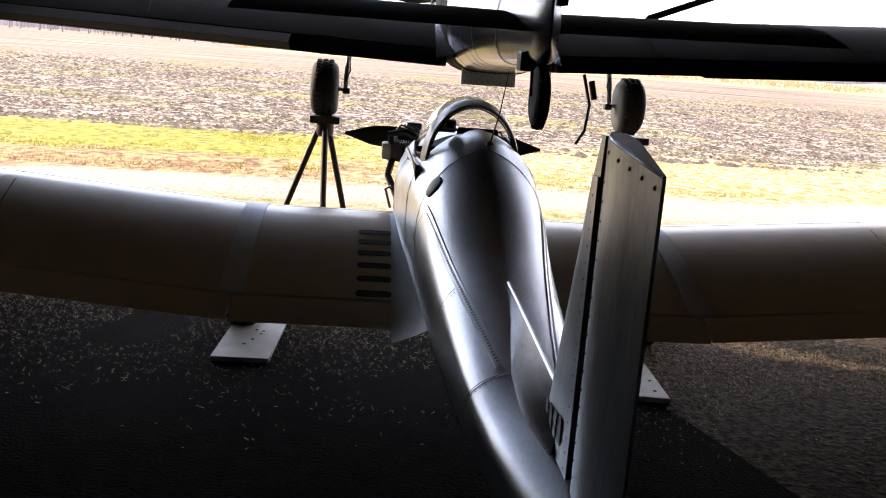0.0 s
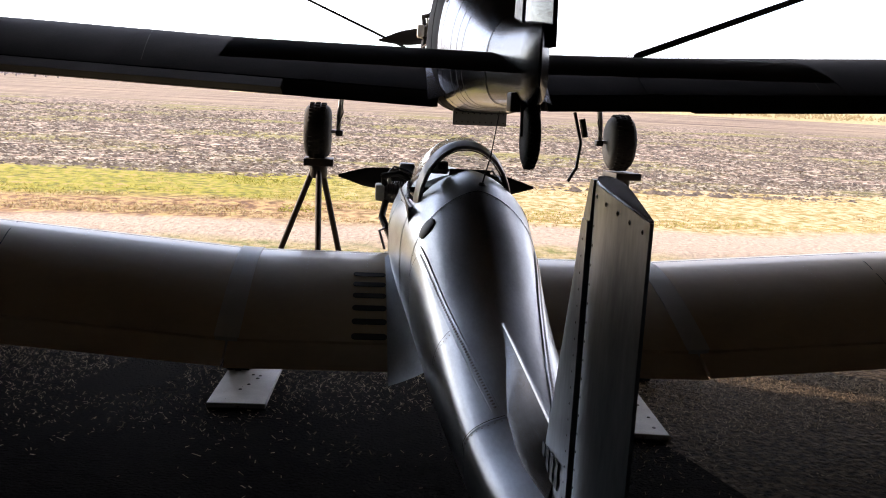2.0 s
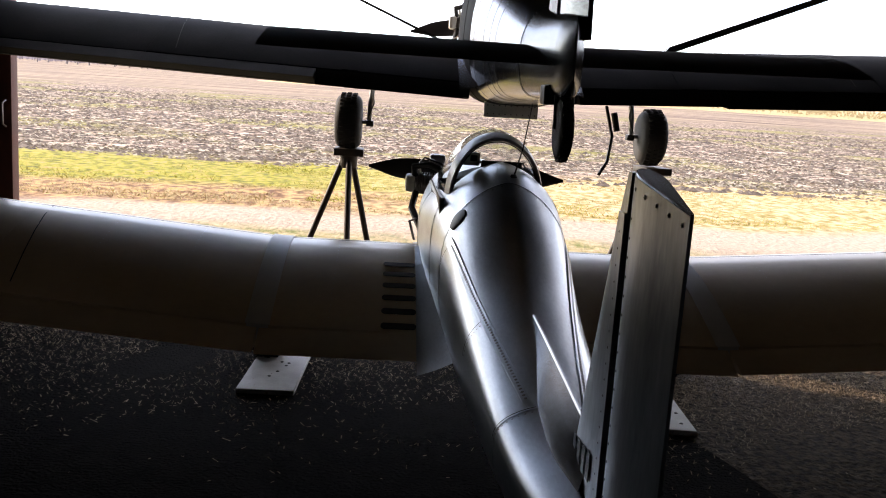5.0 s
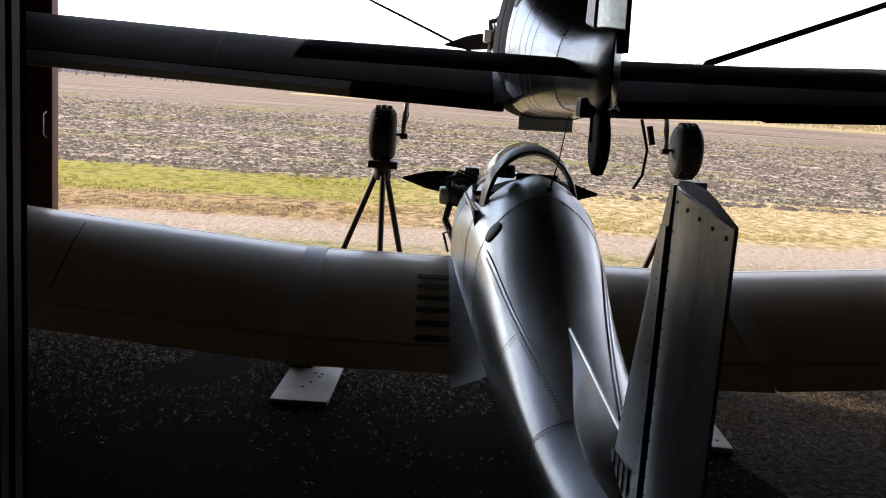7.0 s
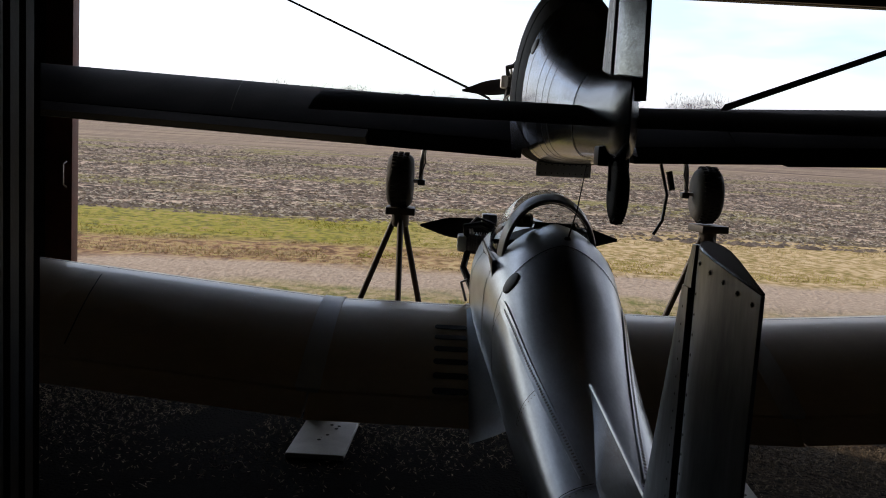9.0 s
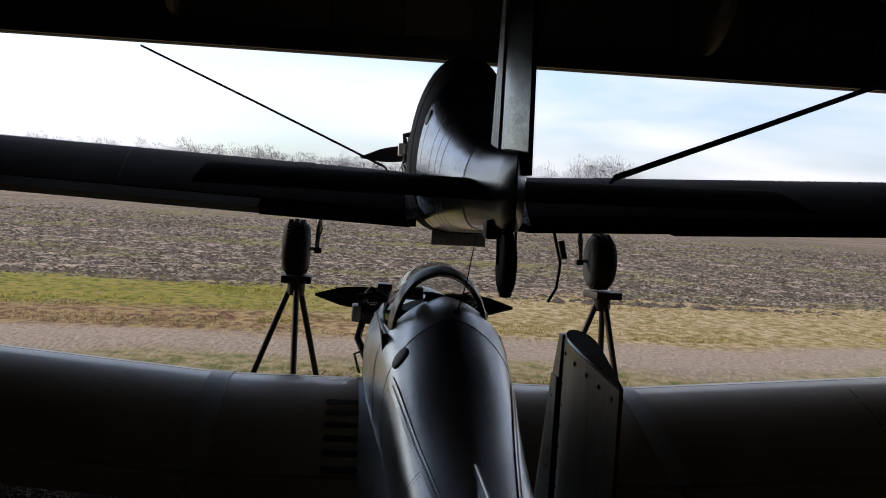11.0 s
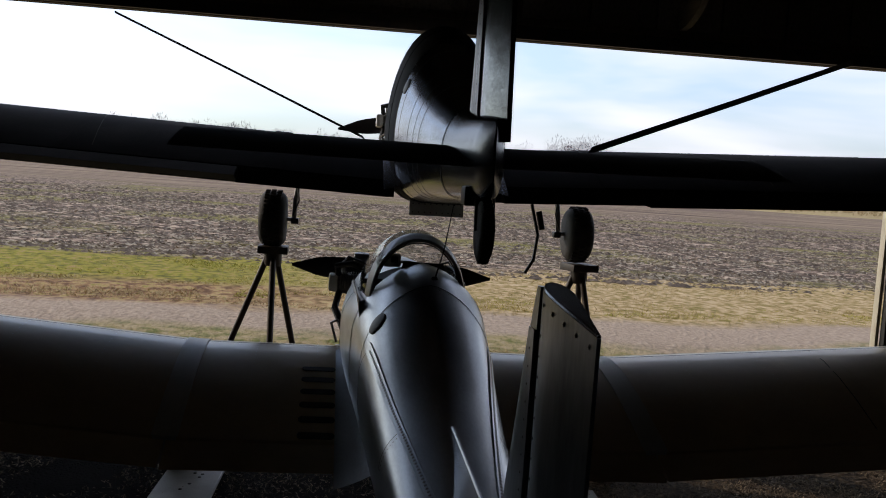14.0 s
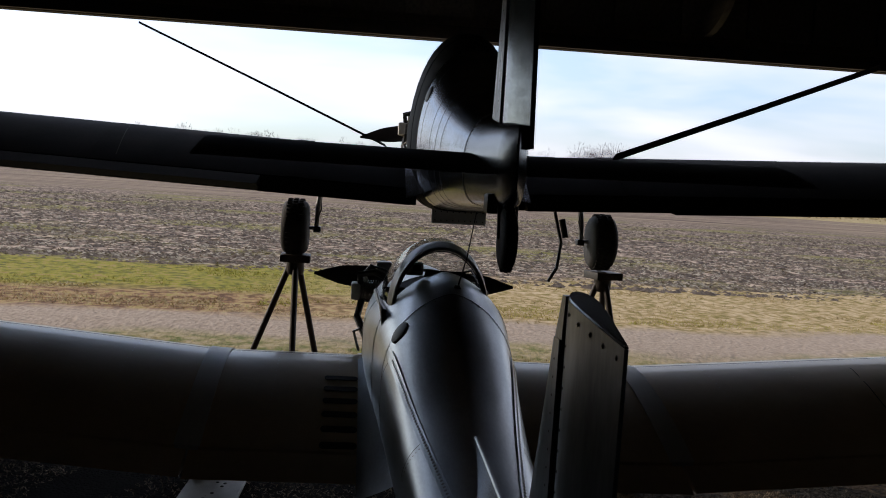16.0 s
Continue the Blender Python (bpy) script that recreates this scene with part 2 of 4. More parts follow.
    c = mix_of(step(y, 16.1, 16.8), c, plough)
    c = mix_of(step(y, 56.0, 72.0), c, far)
    l.new(c, b.inputs["Base Color"])
    bp = n.new("ShaderNodeBump")
    bp.inputs["Strength"].default_value, bp.inputs["Distance"].default_value = 0.9, 0.045
    l.new(mix_of(step(y, 15, 17), fine, rows), bp.inputs["Height"])
    l.new(bp.outputs["Normal"], b.inputs["Normal"])
    return m


M["field"] = ground_material()


# ---- mesh helpers ----
def finish(bm, name, mat, smooth=True):
    bmesh.ops.recalc_face_normals(bm, faces=bm.faces[:])
    me = bpy.data.meshes.new(name)
    bm.to_mesh(me)
    bm.free()
    me.materials.append(M[mat])
    if smooth:
        me.shade_smooth()
        me.set_sharp_from_angle(angle=radians(38))
    return me


def part(name, bm, mat, parent=None, label="", smooth=True):
    ob = new(name, finish(bm, name, mat, smooth))
    if parent is not None:
        ob.parent = parent
    return tagged(ob, label) if label else ob


def thing(name, label, category, m=None, group="", kind=""):
    ob = new(name)
    ob.empty_display_size = 0.2
    if m is not None:
        ob.matrix_basis = m
    return tagged(ob, label, category, group, kind)


def box(size, at, bevel=0.004, turn=None, bm=None):
    bm = bm or bmesh.new()
    k = bmesh.ops.create_cube(bm, size=1)
    m = Matrix.Translation(at) @ (turn or Matrix()) @ Matrix.Diagonal((*size, 1))
    bmesh.ops.transform(bm, matrix=m, verts=k["verts"])
    if bevel:
        es = list({e for v in k["verts"] for e in v.link_edges})
        bmesh.ops.bevel(bm, geom=es, offset=min(bevel, min(size) * 0.4), segments=2, affect="EDGES", profile=0.6)
    return bm


def tube(points, radius, sides=10, bm=None, flat=1.0):
    """A round or flattened bar along points; radius one number or one a point."""
    bm = bm or bmesh.new()
    pts = [Vector(p) for p in points]
    rad = radius if isinstance(radius, (list, tuple)) else [radius] * len(pts)
    rings = []
    side0 = None
    for i, p in enumerate(pts):
        d = (pts[min(i + 1, len(pts) - 1)] - pts[max(i - 1, 0)]).normalized()
        if side0 is None:
            side0 = d.cross(Vector((0, 0, 1)))
            if side0.length < 0.05:
                side0 = d.cross(Vector((1, 0, 0)))
        s = (side0 - d * side0.dot(d)).normalized()
        u = d.cross(s).normalized()
        side0 = s
        rings.append([bm.verts.new(p + (s * math.cos(a) + u * math.sin(a) * flat) * rad[i]) for a in (2 * math.pi * k / sides for k in range(sides))])
    for a, b in zip(rings, rings[1:]):
        for k in range(sides):
            bm.faces.new((a[k], a[(k + 1) % sides], b[(k + 1) % sides], b[k]))
    bm.faces.new(rings[0][::-1])
    bm.faces.new(rings[-1])
    return bm


def turned(profile, at, axis="x", sides=28, bm=None):
    """A body turned from (along, radius) pairs about an axis through at."""
    bm = bm or bmesh.new()
    rings = []
    for h, r in profile:
        ring = []
        for k in range(sides):
            a = 2 * math.pi * k / sides
            c, s = r * math.cos(a), r * math.sin(a)
            v = {"x": (h, c, s), "y": (c, h, s), "z": (c, s, h)}[axis]
            ring.append(bm.verts.new(Vector(at) + Vector(v)))
        rings.append(ring)
    for a, b in zip(rings, rings[1:]):
        for k in range(sides):
            bm.faces.new((a[k], a[(k + 1) % sides], b[(k + 1) % sides], b[k]))
    bm.faces.new(rings[0][::-1])
    bm.faces.new(rings[-1])
    return bm


def loft(rings, cap=True, closed=True, bm=None):
    bm = bm or bmesh.new()
    vs = [[bm.verts.new(p) for p in r] for r in rings]
    n = len(vs[0])
    for a, b in zip(vs, vs[1:]):
        for k in range(n if closed else n - 1):
            bm.faces.new((a[k], a[(k + 1) % n], b[(k + 1) % n], b[k]))
    if cap and closed:
        bm.faces.new(vs[0][::-1])
        bm.faces.new(vs[-1])
    return bm


def plate(corners, thick, bm=None):
    """A slab from its outline corners (any plane), made thick along its normal."""
    bm = bm or bmesh.new()
    pts = [Vector(p) for p in corners]
    nrm = (pts[1] - pts[0]).cross(pts[2] - pts[0]).normalized() * thick * 0.5
    a = [bm.verts.new(p + nrm) for p in pts]
    b = [bm.verts.new(p - nrm) for p in pts]
    bm.faces.new(a)
    bm.faces.new(b[::-1])
    for k in range(len(pts)):
        j = (k + 1) % len(pts)
        bm.faces.new((a[j], a[k], b[k], b[j]))
    return bm


def rivets(bm, a, b, count, normal, r=0.0045):
    """A row of low rivet heads from a to b."""
    a, b, nz = Vector(a), Vector(b), Vector(normal).normalized()
    s = nz.orthogonal().normalized()
    u = nz.cross(s)
    for i in range(count):
        p = a.lerp(b, i / max(count - 1, 1))
        ring = [bm.verts.new(p + (s * math.cos(k * math.pi / 3) + u * math.sin(k * math.pi / 3)) * r) for k in range(6)]
        top = bm.verts.new(p + nz * r * 0.5)
        for k in range(6):
            bm.faces.new((ring[k], ring[(k + 1) % 6], top))
    return bm


# ---- the aircraft: local y runs forward from the wing's trailing edge, z from the ground under the wheels ----
LOW_DECK = [  # y, half width, bottom, widest height, top
    (-2.06, 0.010, 0.49, 0.545, 0.585),
    (-2.03, 0.045, 0.44, 0.535, 0.59),
    (-1.70, 0.118, 0.385, 0.525, 0.605),
    (-1.25, 0.164, 0.37, 0.54, 0.63),
    (-0.50, 0.215, 0.35, 0.605, 0.815),
    (0.20, 0.262, 0.36, 0.765, 1.12),
    (0.46, 0.285, 0.35, 0.81, 1.15),
    (0.75, 0.305, 0.35, 0.79, 1.13),
    (1.15, 0.310, 0.36, 0.76, 1.06),
    (1.45, 0.295, 0.42, 0.78, 1.07),
    (1.75, 0.245, 0.55, 0.83, 1.06),
    (2.00, 0.150, 0.72, 0.90, 1.03),
]
HIGH_DECK = [
    (-1.66, 0.004, 0.50, 0.62, 0.74),
    (-1.58, 0.045, 0.44, 0.60, 0.75),
    (-1.30, 0.090, 0.43, 0.60, 0.78),
    (-0.97, 0.150, 0.42, 0.62, 0.84),
    (-0.39, 0.235, 0.40, 0.68, 1.02),
    (0.20, 0.310, 0.36, 0.74, 1.29),
    (0.44, 0.325, 0.35, 0.76, 1.38),
    (0.80, 0.335, 0.35, 0.77, 1.46),
    (1.15, 0.325, 0.36, 0.78, 1.30),
    (1.45, 0.300, 0.42, 0.78, 1.07),
    (1.75, 0.245, 0.55, 0.83, 1.06),
    (2.00, 0.150, 0.72, 0.90, 1.03),
]
STATIONS = LOW_DECK


def station(y):
    """The fuselage's measures at y, on a smooth line through the stations."""
    rows = STATIONS
    if y <= rows[0][0] or y >= rows[-1][0]:
        return list(rows[0] if y <= rows[0][0] else rows[-1])
    i = max(k for k, r in enumerate(rows) if r[0] <= y)
    a, b = rows[i], rows[i + 1]
    before, after = rows[max(i - 1, 0)], rows[min(i + 2, len(rows) - 1)]
    f, h = (y - a[0]) / (b[0] - a[0]), b[0] - a[0]
    out = [y]
    for k in range(1, 5):
        ma = (b[k] - before[k]) / (b[0] - before[0]) * h
        mb = (after[k] - a[k]) / (after[0] - a[0]) * h
        out.append((2 * f ** 3 - 3 * f ** 2 + 1) * a[k] + (f ** 3 - 2 * f * f + f) * ma + (3 * f * f - 2 * f ** 3) * b[k] + (f ** 3 - f * f) * mb)
    return out


def bulge():
    """The powers that round the upper half of a section: across and upwards."""
    return (0.9, 1.06) if STATIONS is HIGH_DECK else (1.3, 0.91)


def on_skin(y, degrees, side, grow=0.0):
    """A place on the upper fuselage skin at an angle up from the waist, and the outward normal there."""
    def at(yy, an):
        _, w, zb, zm, zt = station(yy)
        ex, ez = bulge()
        c, sn = math.cos(radians(an)), math.sin(radians(an))
        return Vector((side * w * math.copysign(abs(c) ** ex, c), yy, zm + (zt - zm) * max(sn, 0.0) ** ez))
    p = at(y, degrees)
    n = (at(y + 0.02, degrees) - p).cross(at(y, degrees + 1.0) - p) * -side
    n.normalize()
    if n.z < 0:
        n.negate()
    return p + n * grow, n


def section(y, grow=0.0, lo=0.0, hi=2 * math.pi, n=44):
    _, w, zb, zm, zt = station(y)
    w, zb, zt = w + grow, zb - grow, zt + grow
    out = []
    for k in range(n + (hi - lo < 6.28)):
        a = lo + (hi - lo) * k / n
        c, s = math.cos(a), math.sin(a)
        x = w * math.copysign(abs(c) ** (bulge()[0] if s > 0 else 0.5), c)
        z = zm + ((zt - zm) * abs(s) ** bulge()[1] if s > 0 else -(zm - zb) * abs(s) ** 0.75)
        out.append((x, y, z))
    return out


def shoulder(y):
    """The angle round the section at which the deck laps over the side skin, in degrees."""
    return min(72.0, max(14.0, 23 - 29 * y))


def foil(x, lead, trail, thick, cut=1.0, start=0.0, n=18):
    """A ring of a wing section at x, from the leading to the trailing edge, each (y, z)."""
    ly, lz = lead
    ty, tz = trail
    chord = math.hypot(ly - ty, lz - tz)
    dy, dz = (ty - ly) / chord, (tz - lz) / chord
    def at(f, up):
        t = 5 * thick * (0.2969 * math.sqrt(f) - 0.126 * f - 0.3516 * f * f + 0.2843 * f ** 3 - 0.1036 * f ** 4)
        h = (t * 1.35 if up else -t * 0.6) * chord
        return (x, ly + dy * f * chord - dz * -h * 0, lz + dz * f * chord + h)
    fs = [start + (cut - start) * (0.5 - 0.5 * math.cos(math.pi * k / n)) for k in range(n + 1)]
    up = [at(f, True) for f in fs]
    dn = [at(f, False) for f in fs]
    if start == 0:
        dn = dn[1:]
    return up + dn[::-1]


LEAD, TRAIL, THICK, HINGE = (1.32, 0.515), (0.0, 0.385), 0.205, 0.875


def rise(x):
    return abs(x) * 0.04 if STATIONS is HIGH_DECK else max(0.0, abs(x) - 0.98) * 0.082


def thickness():
    return 0.25 if STATIONS is HIGH_DECK else THICK


def wing_ring(x, cut=1.0, start=0.0, fat=0.0, droop=0.0):
    r = rise(x)
    lead = (LEAD[0] + fat, LEAD[1] + r)
    hy, hz = LEAD[0] + (TRAIL[0] - LEAD[0]) * HINGE, LEAD[1] + (TRAIL[1] - LEAD[1]) * HINGE
    ring = [Vector(p) for p in foil(x, lead, (TRAIL[0] - fat, TRAIL[1] + r), thickness() + fat * 1.2, cut, start)]
    if droop:
        t = Matrix.Translation((0, hy, hz + r)) @ Matrix.Rotation(radians(droop), 4, "X") @ Matrix.Translation((0, -hy, -hz - r))
        ring = [t @ p for p in ring]
    return ring


def surface(x, f):
    """A place on the wing's upper skin and its normal."""
    a, b = foil(x, (LEAD[0], LEAD[1] + rise(x)), (TRAIL[0], TRAIL[1] + rise(x)), thickness(), min(f + 0.01, 1), f, 1)[:2]
    a, b = Vector(a), Vector(b)
    t = (b - a).normalized()
    return a, Vector((0, t.z, -t.y)) * (-1 if -t.y < 0 else 1)


def wheel(parent, at, radius, width, hub_side):
    w = part("wheel", turned([(-width * 0.44, radius * 0.28), (-width * 0.4, radius * 0.5), (width * 0.4, radius * 0.5), (width * 0.44, radius * 0.28)], at), "white", parent, "pale painted wheel hub")
    prof = []
    for k in range(13):
        a = math.pi * k / 12
        prof.append((-math.cos(a) * width * 0.5, radius * 0.52 + (radius * 0.48) * min(1.0, math.sin(a) ** 0.5 if k not in (0, 12) else 0)))
    part("tyre", turned(prof, at, sides=36), "rubber", w, "black rubber tyre with moulded tread")
    bm = bmesh.new()
    for k in range(36):
        a = 2 * math.pi * k / 36
        for off in (-0.22, 0.0, 0.22):
            aa = a + (0.08 if off == 0 else 0)
            rr = radius * (1.0 if off == 0 else 0.985)
            box((width * 0.16, 0.006, 0.016), Vector(at) + Vector((off * width, rr * math.cos(aa), rr * math.sin(aa))), 0,
                Matrix.Rotation(aa + math.pi / 2, 4, "X"), bm)
    part("tread", bm, "rubber", w)
    part("axle", turned([(-0.03, 0.014), (min(0.05, width * 0.2), 0.014)], Vector(at) + Vector((hub_side * width * 0.5, 0, 0)), sides=10), "steel", w)
    part("hub_cap", turned([(-0.004, radius * 0.2), (0.004, radius * 0.16)], Vector(at) + Vector((hub_side * width * 0.32, 0, 0)), sides=18), "steel", w)
    return w


def propeller(parent, at, length, tilt):
    hub = part("propeller", turned([(-0.03, 0.05), (0.0, 0.062), (0.05, 0.062), (0.1, 0.03)], at, "y", 20), "prop", parent, "black two-blade wooden propeller")
    for sgn in (-1, 1):
        rings = []
        for k in range(13):
            f = k / 12
            r = 0.03 + f * (length / 2 - 0.03)
            chord = 0.035 + 0.075 * math.sin(math.pi * min(1, f * 0.75 + 0.18)) if f < 0.97 else 0.02
            chord *= (1 - max(0, f - 0.72) / 0.28) ** 0.5 if f < 1 else 0.1
            chord = max(chord, 0.012)
            tw = radians(52 - 36 * f)
            ring = []
            for q in range(10):
                a = 2 * math.pi * q / 10
                u, v = math.cos(a) * chord * 0.62, math.sin(a) * 0.012 * (1.3 - f)
                ring.append((sgn * r, at[1] + 0.02 + u * math.sin(tw) * 0.6 + v, u * math.cos(tw * 0.6) + v * 0.3))
            rings.append([Vector((0, 0, at[2])) + Vector(p) for p in ring])
        bm = loft(rings)
        t = Matrix.Translation((at[0], 0, at[2])) @ Matrix.Rotation(radians(tilt), 4, "Y") @ Matrix.Translation((0, 0, -at[2]))
        bmesh.ops.transform(bm, matrix=t, verts=bm.verts)
        part("blade", bm, "prop", hub)
    return hub


def aircraft(label, m, hung):
    global STATIONS
    STATIONS = HIGH_DECK if hung else LOW_DECK
    root = thing("aeroplane", label, "aeroplane", m)
    metal = "polished"
    # the raised wing's skin carries its shade in the colour
    hide = "shadeskin" if hung else "skin"

    # fuselage skins, butted at the frames, each a little larger than the one behind it
    def skin(name, ys, grow, lab="", lo=0.0, hi=2 * math.pi, coat=None):
        return part(name, loft([section(y, grow, lo, hi) for y in ys], cap=(hi - lo > 6.28), closed=(hi - lo > 6.28)), coat or metal, root, lab)
    # the raised fuselage's dark reflections are put into its metal colour
    dull = "dimmetal" if hung else None
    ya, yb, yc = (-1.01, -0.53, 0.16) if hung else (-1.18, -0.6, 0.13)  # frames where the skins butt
    skin("tail_cone", [-1.66, -1.58, -1.5, -1.3, -1.15, ya] if hung else [-2.06, -2.03, -1.9, -1.7, -1.45, -1.3, ya], 0.0, "aluminium tail cone with its dark reflection in the colour" if hung else "polished aluminium tail cone with riveted seams", coat="shademetal" if hung else None)
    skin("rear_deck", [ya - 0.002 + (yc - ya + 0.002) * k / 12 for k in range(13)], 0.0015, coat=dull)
    skin("shoulder_skin", [yc - 0.002, 0.2, 0.26, 0.32, 0.38, 0.44], 0.003, coat="shadeskin" if hung else None)
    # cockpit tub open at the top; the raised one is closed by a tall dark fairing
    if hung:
        skin("cockpit_fairing", [0.438, 0.6, 0.8, 0.95, 1.15], 0.006, "tall closed cockpit fairing, near-black for its dark reflection", coat="shadeskin")
    else:
        part("cockpit_side", loft([section(y, 0.005, radians(148), radians(392), 40) for y in (0.43, 0.6, 0.75, 0.95, 1.15)], False, False), metal, root)
        part("cockpit_floor", plate([(-0.26, 0.44, 0.42), (0.26, 0.44, 0.42), (0.26, 1.15, 0.42), (-0.26, 1.15, 0.42)], 0.01), "black", root)
        part("seat_back", loft([[(x, y, z) for x, y in ((-0.2, 0.5 - k * 0.03), (0.2, 0.5 - k * 0.03), (0.2, 0.56 - k * 0.03), (-0.2, 0.56 - k * 0.03))] for k, z in enumerate((0.46, 0.7, 0.92))]), "black", root)
        part("instrument_panel", box((0.46, 0.02, 0.2), (0, 1.12, 0.9), 0.008), "black", root)
    skin("cowling", [1.148, 1.3, 1.45, 1.6, 1.75, 1.9, 2.0], 0.007, "polished aluminium engine cowling")
    # frame seams as dark gaps; on the parked machine the after ones stop at the shoulder laps
    if hung:
        for y in (ya, yb, yc, 0.02, -0.25, -0.4):
            part("frame_seam", loft([section(y - 0.006, 0.0034), section(y - 0.001, 0.0044)], False), "seam", root)
    else:
        part("frame_seam", loft([section(yc - 0.004, 0.0038, radians(28), radians(152)), section(yc - 0.001, 0.0042, radians(28), radians(152))], False, False), "seam", root)
        for sgn in (-1, 1):
            for y, top in ((ya, 62), (yb, 37), (0.06, 22)):
                rows = [[on_skin(y + dy - (0.09 * (k / 8 - 0.5) if y > 0 else 0), 0.5 + top * k / 8, sgn, 0.0042)[0] for dy in (0, 0.004)] for k in range(9)]
                part("frame_seam", loft(rows, False, False), "seam", root)
    # rivet rows along the shoulder laps and round the frames
    rv = bmesh.new()
    for sgn in (-1, 1):
        for k in range(0 if hung else 62):
            p, nz = on_skin(-1.13 + 1.12 * k / 61, shoulder(-1.13 + 1.12 * k / 61), sgn, 0.0075)
            rivets(rv, p, p, 1, nz, 0.0055)
        for y, top in ((ya - 0.018, 58), (yb - 0.018, 34), (yc - 0.018, 78)):
            for k in range(9):
                p, nz = on_skin(y, 3 + (top - 3) * k / 8, sgn, 0.003)
                rivets(rv, p, p, 1, nz, 0.0035)
    tagged(part("rivets", rv, "steel", root), kind="stuff")
    for sgn in (() if hung else (-1, 1)):
        lap = []
        for k in range(40):
            y = -1.14 + 1.18 * k / 39
            lap.append([on_skin(y, shoulder(y) + dg, sgn, g)[0] for dg, g in ((-4.5, 0.003), (-4.0, 0.007), (3.0, 0.007), (3.5, 0.003))])
        part("shoulder_strip", loft(lap, False, False), metal, root)

    # canopy: white hoop, perspex shell, front arch
    def arch(y, half, base, top, n=20):
        return [(half * math.cos(math.pi * k / n), y, base + (top - base) * math.sin(math.pi * k / n) ** 0.85) for k in range(n + 1)]
    if not hung:
        shift = -0.022
        def arch_at(*a):
            return [(x + shift, y, z) for x, y, z in arch(*a)]
        can = part("canopy", loft([arch_at(y, h, b, t) for y, h, b, t in ((0.48, 0.212, 0.95, 1.272), (0.66, 0.222, 0.95, 1.281), (0.8, 0.224, 0.95, 1.265), (1.0, 0.22, 0.97, 1.2), (1.15, 0.2, 0.98, 1.08))], False, False),
                   "glass", root, "clear perspex bubble canopy")
        can.visible_shadow = False
        band = [arch_at(y, h, 0.95, t, 32) for y, h, t in ((0.385, 0.196, 1.248), (0.39, 0.203, 1.258), (0.44, 0.212, 1.272), (0.49, 0.217, 1.277), (0.49, 0.208, 1.267), (0.4, 0.19, 1.244))]
        part("canopy_hoop", loft(band, False, False), "hoop", can, "canopy hoop with its sky glint put into white")
        part("hoop_lining", tube([(x, 0.41, z) for x, _, z in arch_at(0, 0.188, 0.95, 1.24, 28)], 0.003, 6), "black", can)
        part("windscreen_arch", tube([(x, 1.14, z) for x, _, z in arch_at(0, 0.2, 0.97, 1.09)], 0.008, 6), "steel", can)
        for sgn in (-1, 1):
            part("canopy_rail", tube([(sgn * (0.225 if y < 0.6 else 0.24) + shift, y, 0.975) for y in (0.42, 0.8, 1.14)], 0.012, 6), "steel", can)
        # side frame of the canopy with its dark sill slot, and the latch on the left
        for sgn in (-1, 1):
            rows = [[(sgn * (0.236 + 0.004 * q) + shift, y, z) for q, z in enumerate((0.90, 0.95, 1.0))] for y in (0.36, 0.6, 0.9, 1.14)]
            part("sill_slot", loft(rows, False, False), "black", can, "dark gap under the canopy frame")
        part("fresh_air_scoop", box((0.075, 0.06, 0.055), (-0.135, 0.44, 1.16), 0.01), "white", root, "small white scoop")
        part("scoop_mouth", box((0.03, 0.008, 0.025), (-0.125, 0.41, 1.165), 0.003), "black", root)
        part("headrest", loft([[(x * k, 0.47 - 0.02 * k, z) for x, z in ((-0.1, 1.08), (0.1, 1.08), (0.085, 1.155), (-0.085, 1.155))] for k in (0.9, 1.0)] + [[(x, 0.56, z) for x, z in ((-0.08, 1.08), (0.08, 1.08), (0.06, 1.14), (-0.06, 1.14))]]), "black", root, "black padded headrest")
    # round vent plug on the side
    c, nz = on_skin(0.1, 34, -1, 0.002)
    bm = turned([(-0.008, 0.047), (0.001, 0.047), (0.004, 0.04)], (0, 0, 0), "z", 26)
    bmesh.ops.transform(bm, matrix=Matrix.Translation(c) @ nz.to_track_quat("Z", "Y").to_matrix().to_4x4(), verts=bm.verts)
    part("vent_plug", bm, "black", root, "dark round vent plug")
    top = station(0.19)[4] - 1.085
    part("aerial", tube([(x, y, z + top) for x, y, z in ((0.02, 0.19, 1.08), (0.06, 0.26, 1.2), (0.1, 0.36, 1.38))], [0.004, 0.003, 0.002], 6), "black", root, "thin whip aerial")
    part("aerial_base", turned([(0, 0.016), (0.012, 0.01)], (0.02, 0.19, 1.082 + top), "z", 14), "black", root)
    # handhold by the wing root
    part("handhold", tube([(-0.33, 1.22, 0.66), (-0.36, 1.2, 0.76), (-0.33, 1.16, 0.78)], 0.007, 6), "steel", root)

    # engine: one finned cylinder each side, exhaust, propeller
    for sgn in (-1, 1):
        cyl = bmesh.new()
        prof = []
        for k in range(9):
            h = 0.2 + k * 0.014
            prof += [(h, 0.062), (h + 0.004, 0.062), (h + 0.005, 0.05), (h + 0.012, 0.05)]
        turned([(sgn * h, r) for h, r in prof] + [(sgn * 0.34, 0.055)], (0, 1.74, 0.9), "x", 20, cyl)
        cy = part("cylinder", cyl, "steel", root, "finned engine cylinder")
        part("rocker_cover", box((0.05, 0.15, 0.09), (sgn * 0.355, 1.74, 0.9), 0.014), "white", cy)
        part("intake_pipe", tube([(sgn * 0.33, 1.7, 0.95), (sgn * 0.34, 1.66, 1.0), (sgn * 0.26, 1.62, 1.02), (sgn * 0.16, 1.62, 0.98)], 0.018, 8), "black", root)
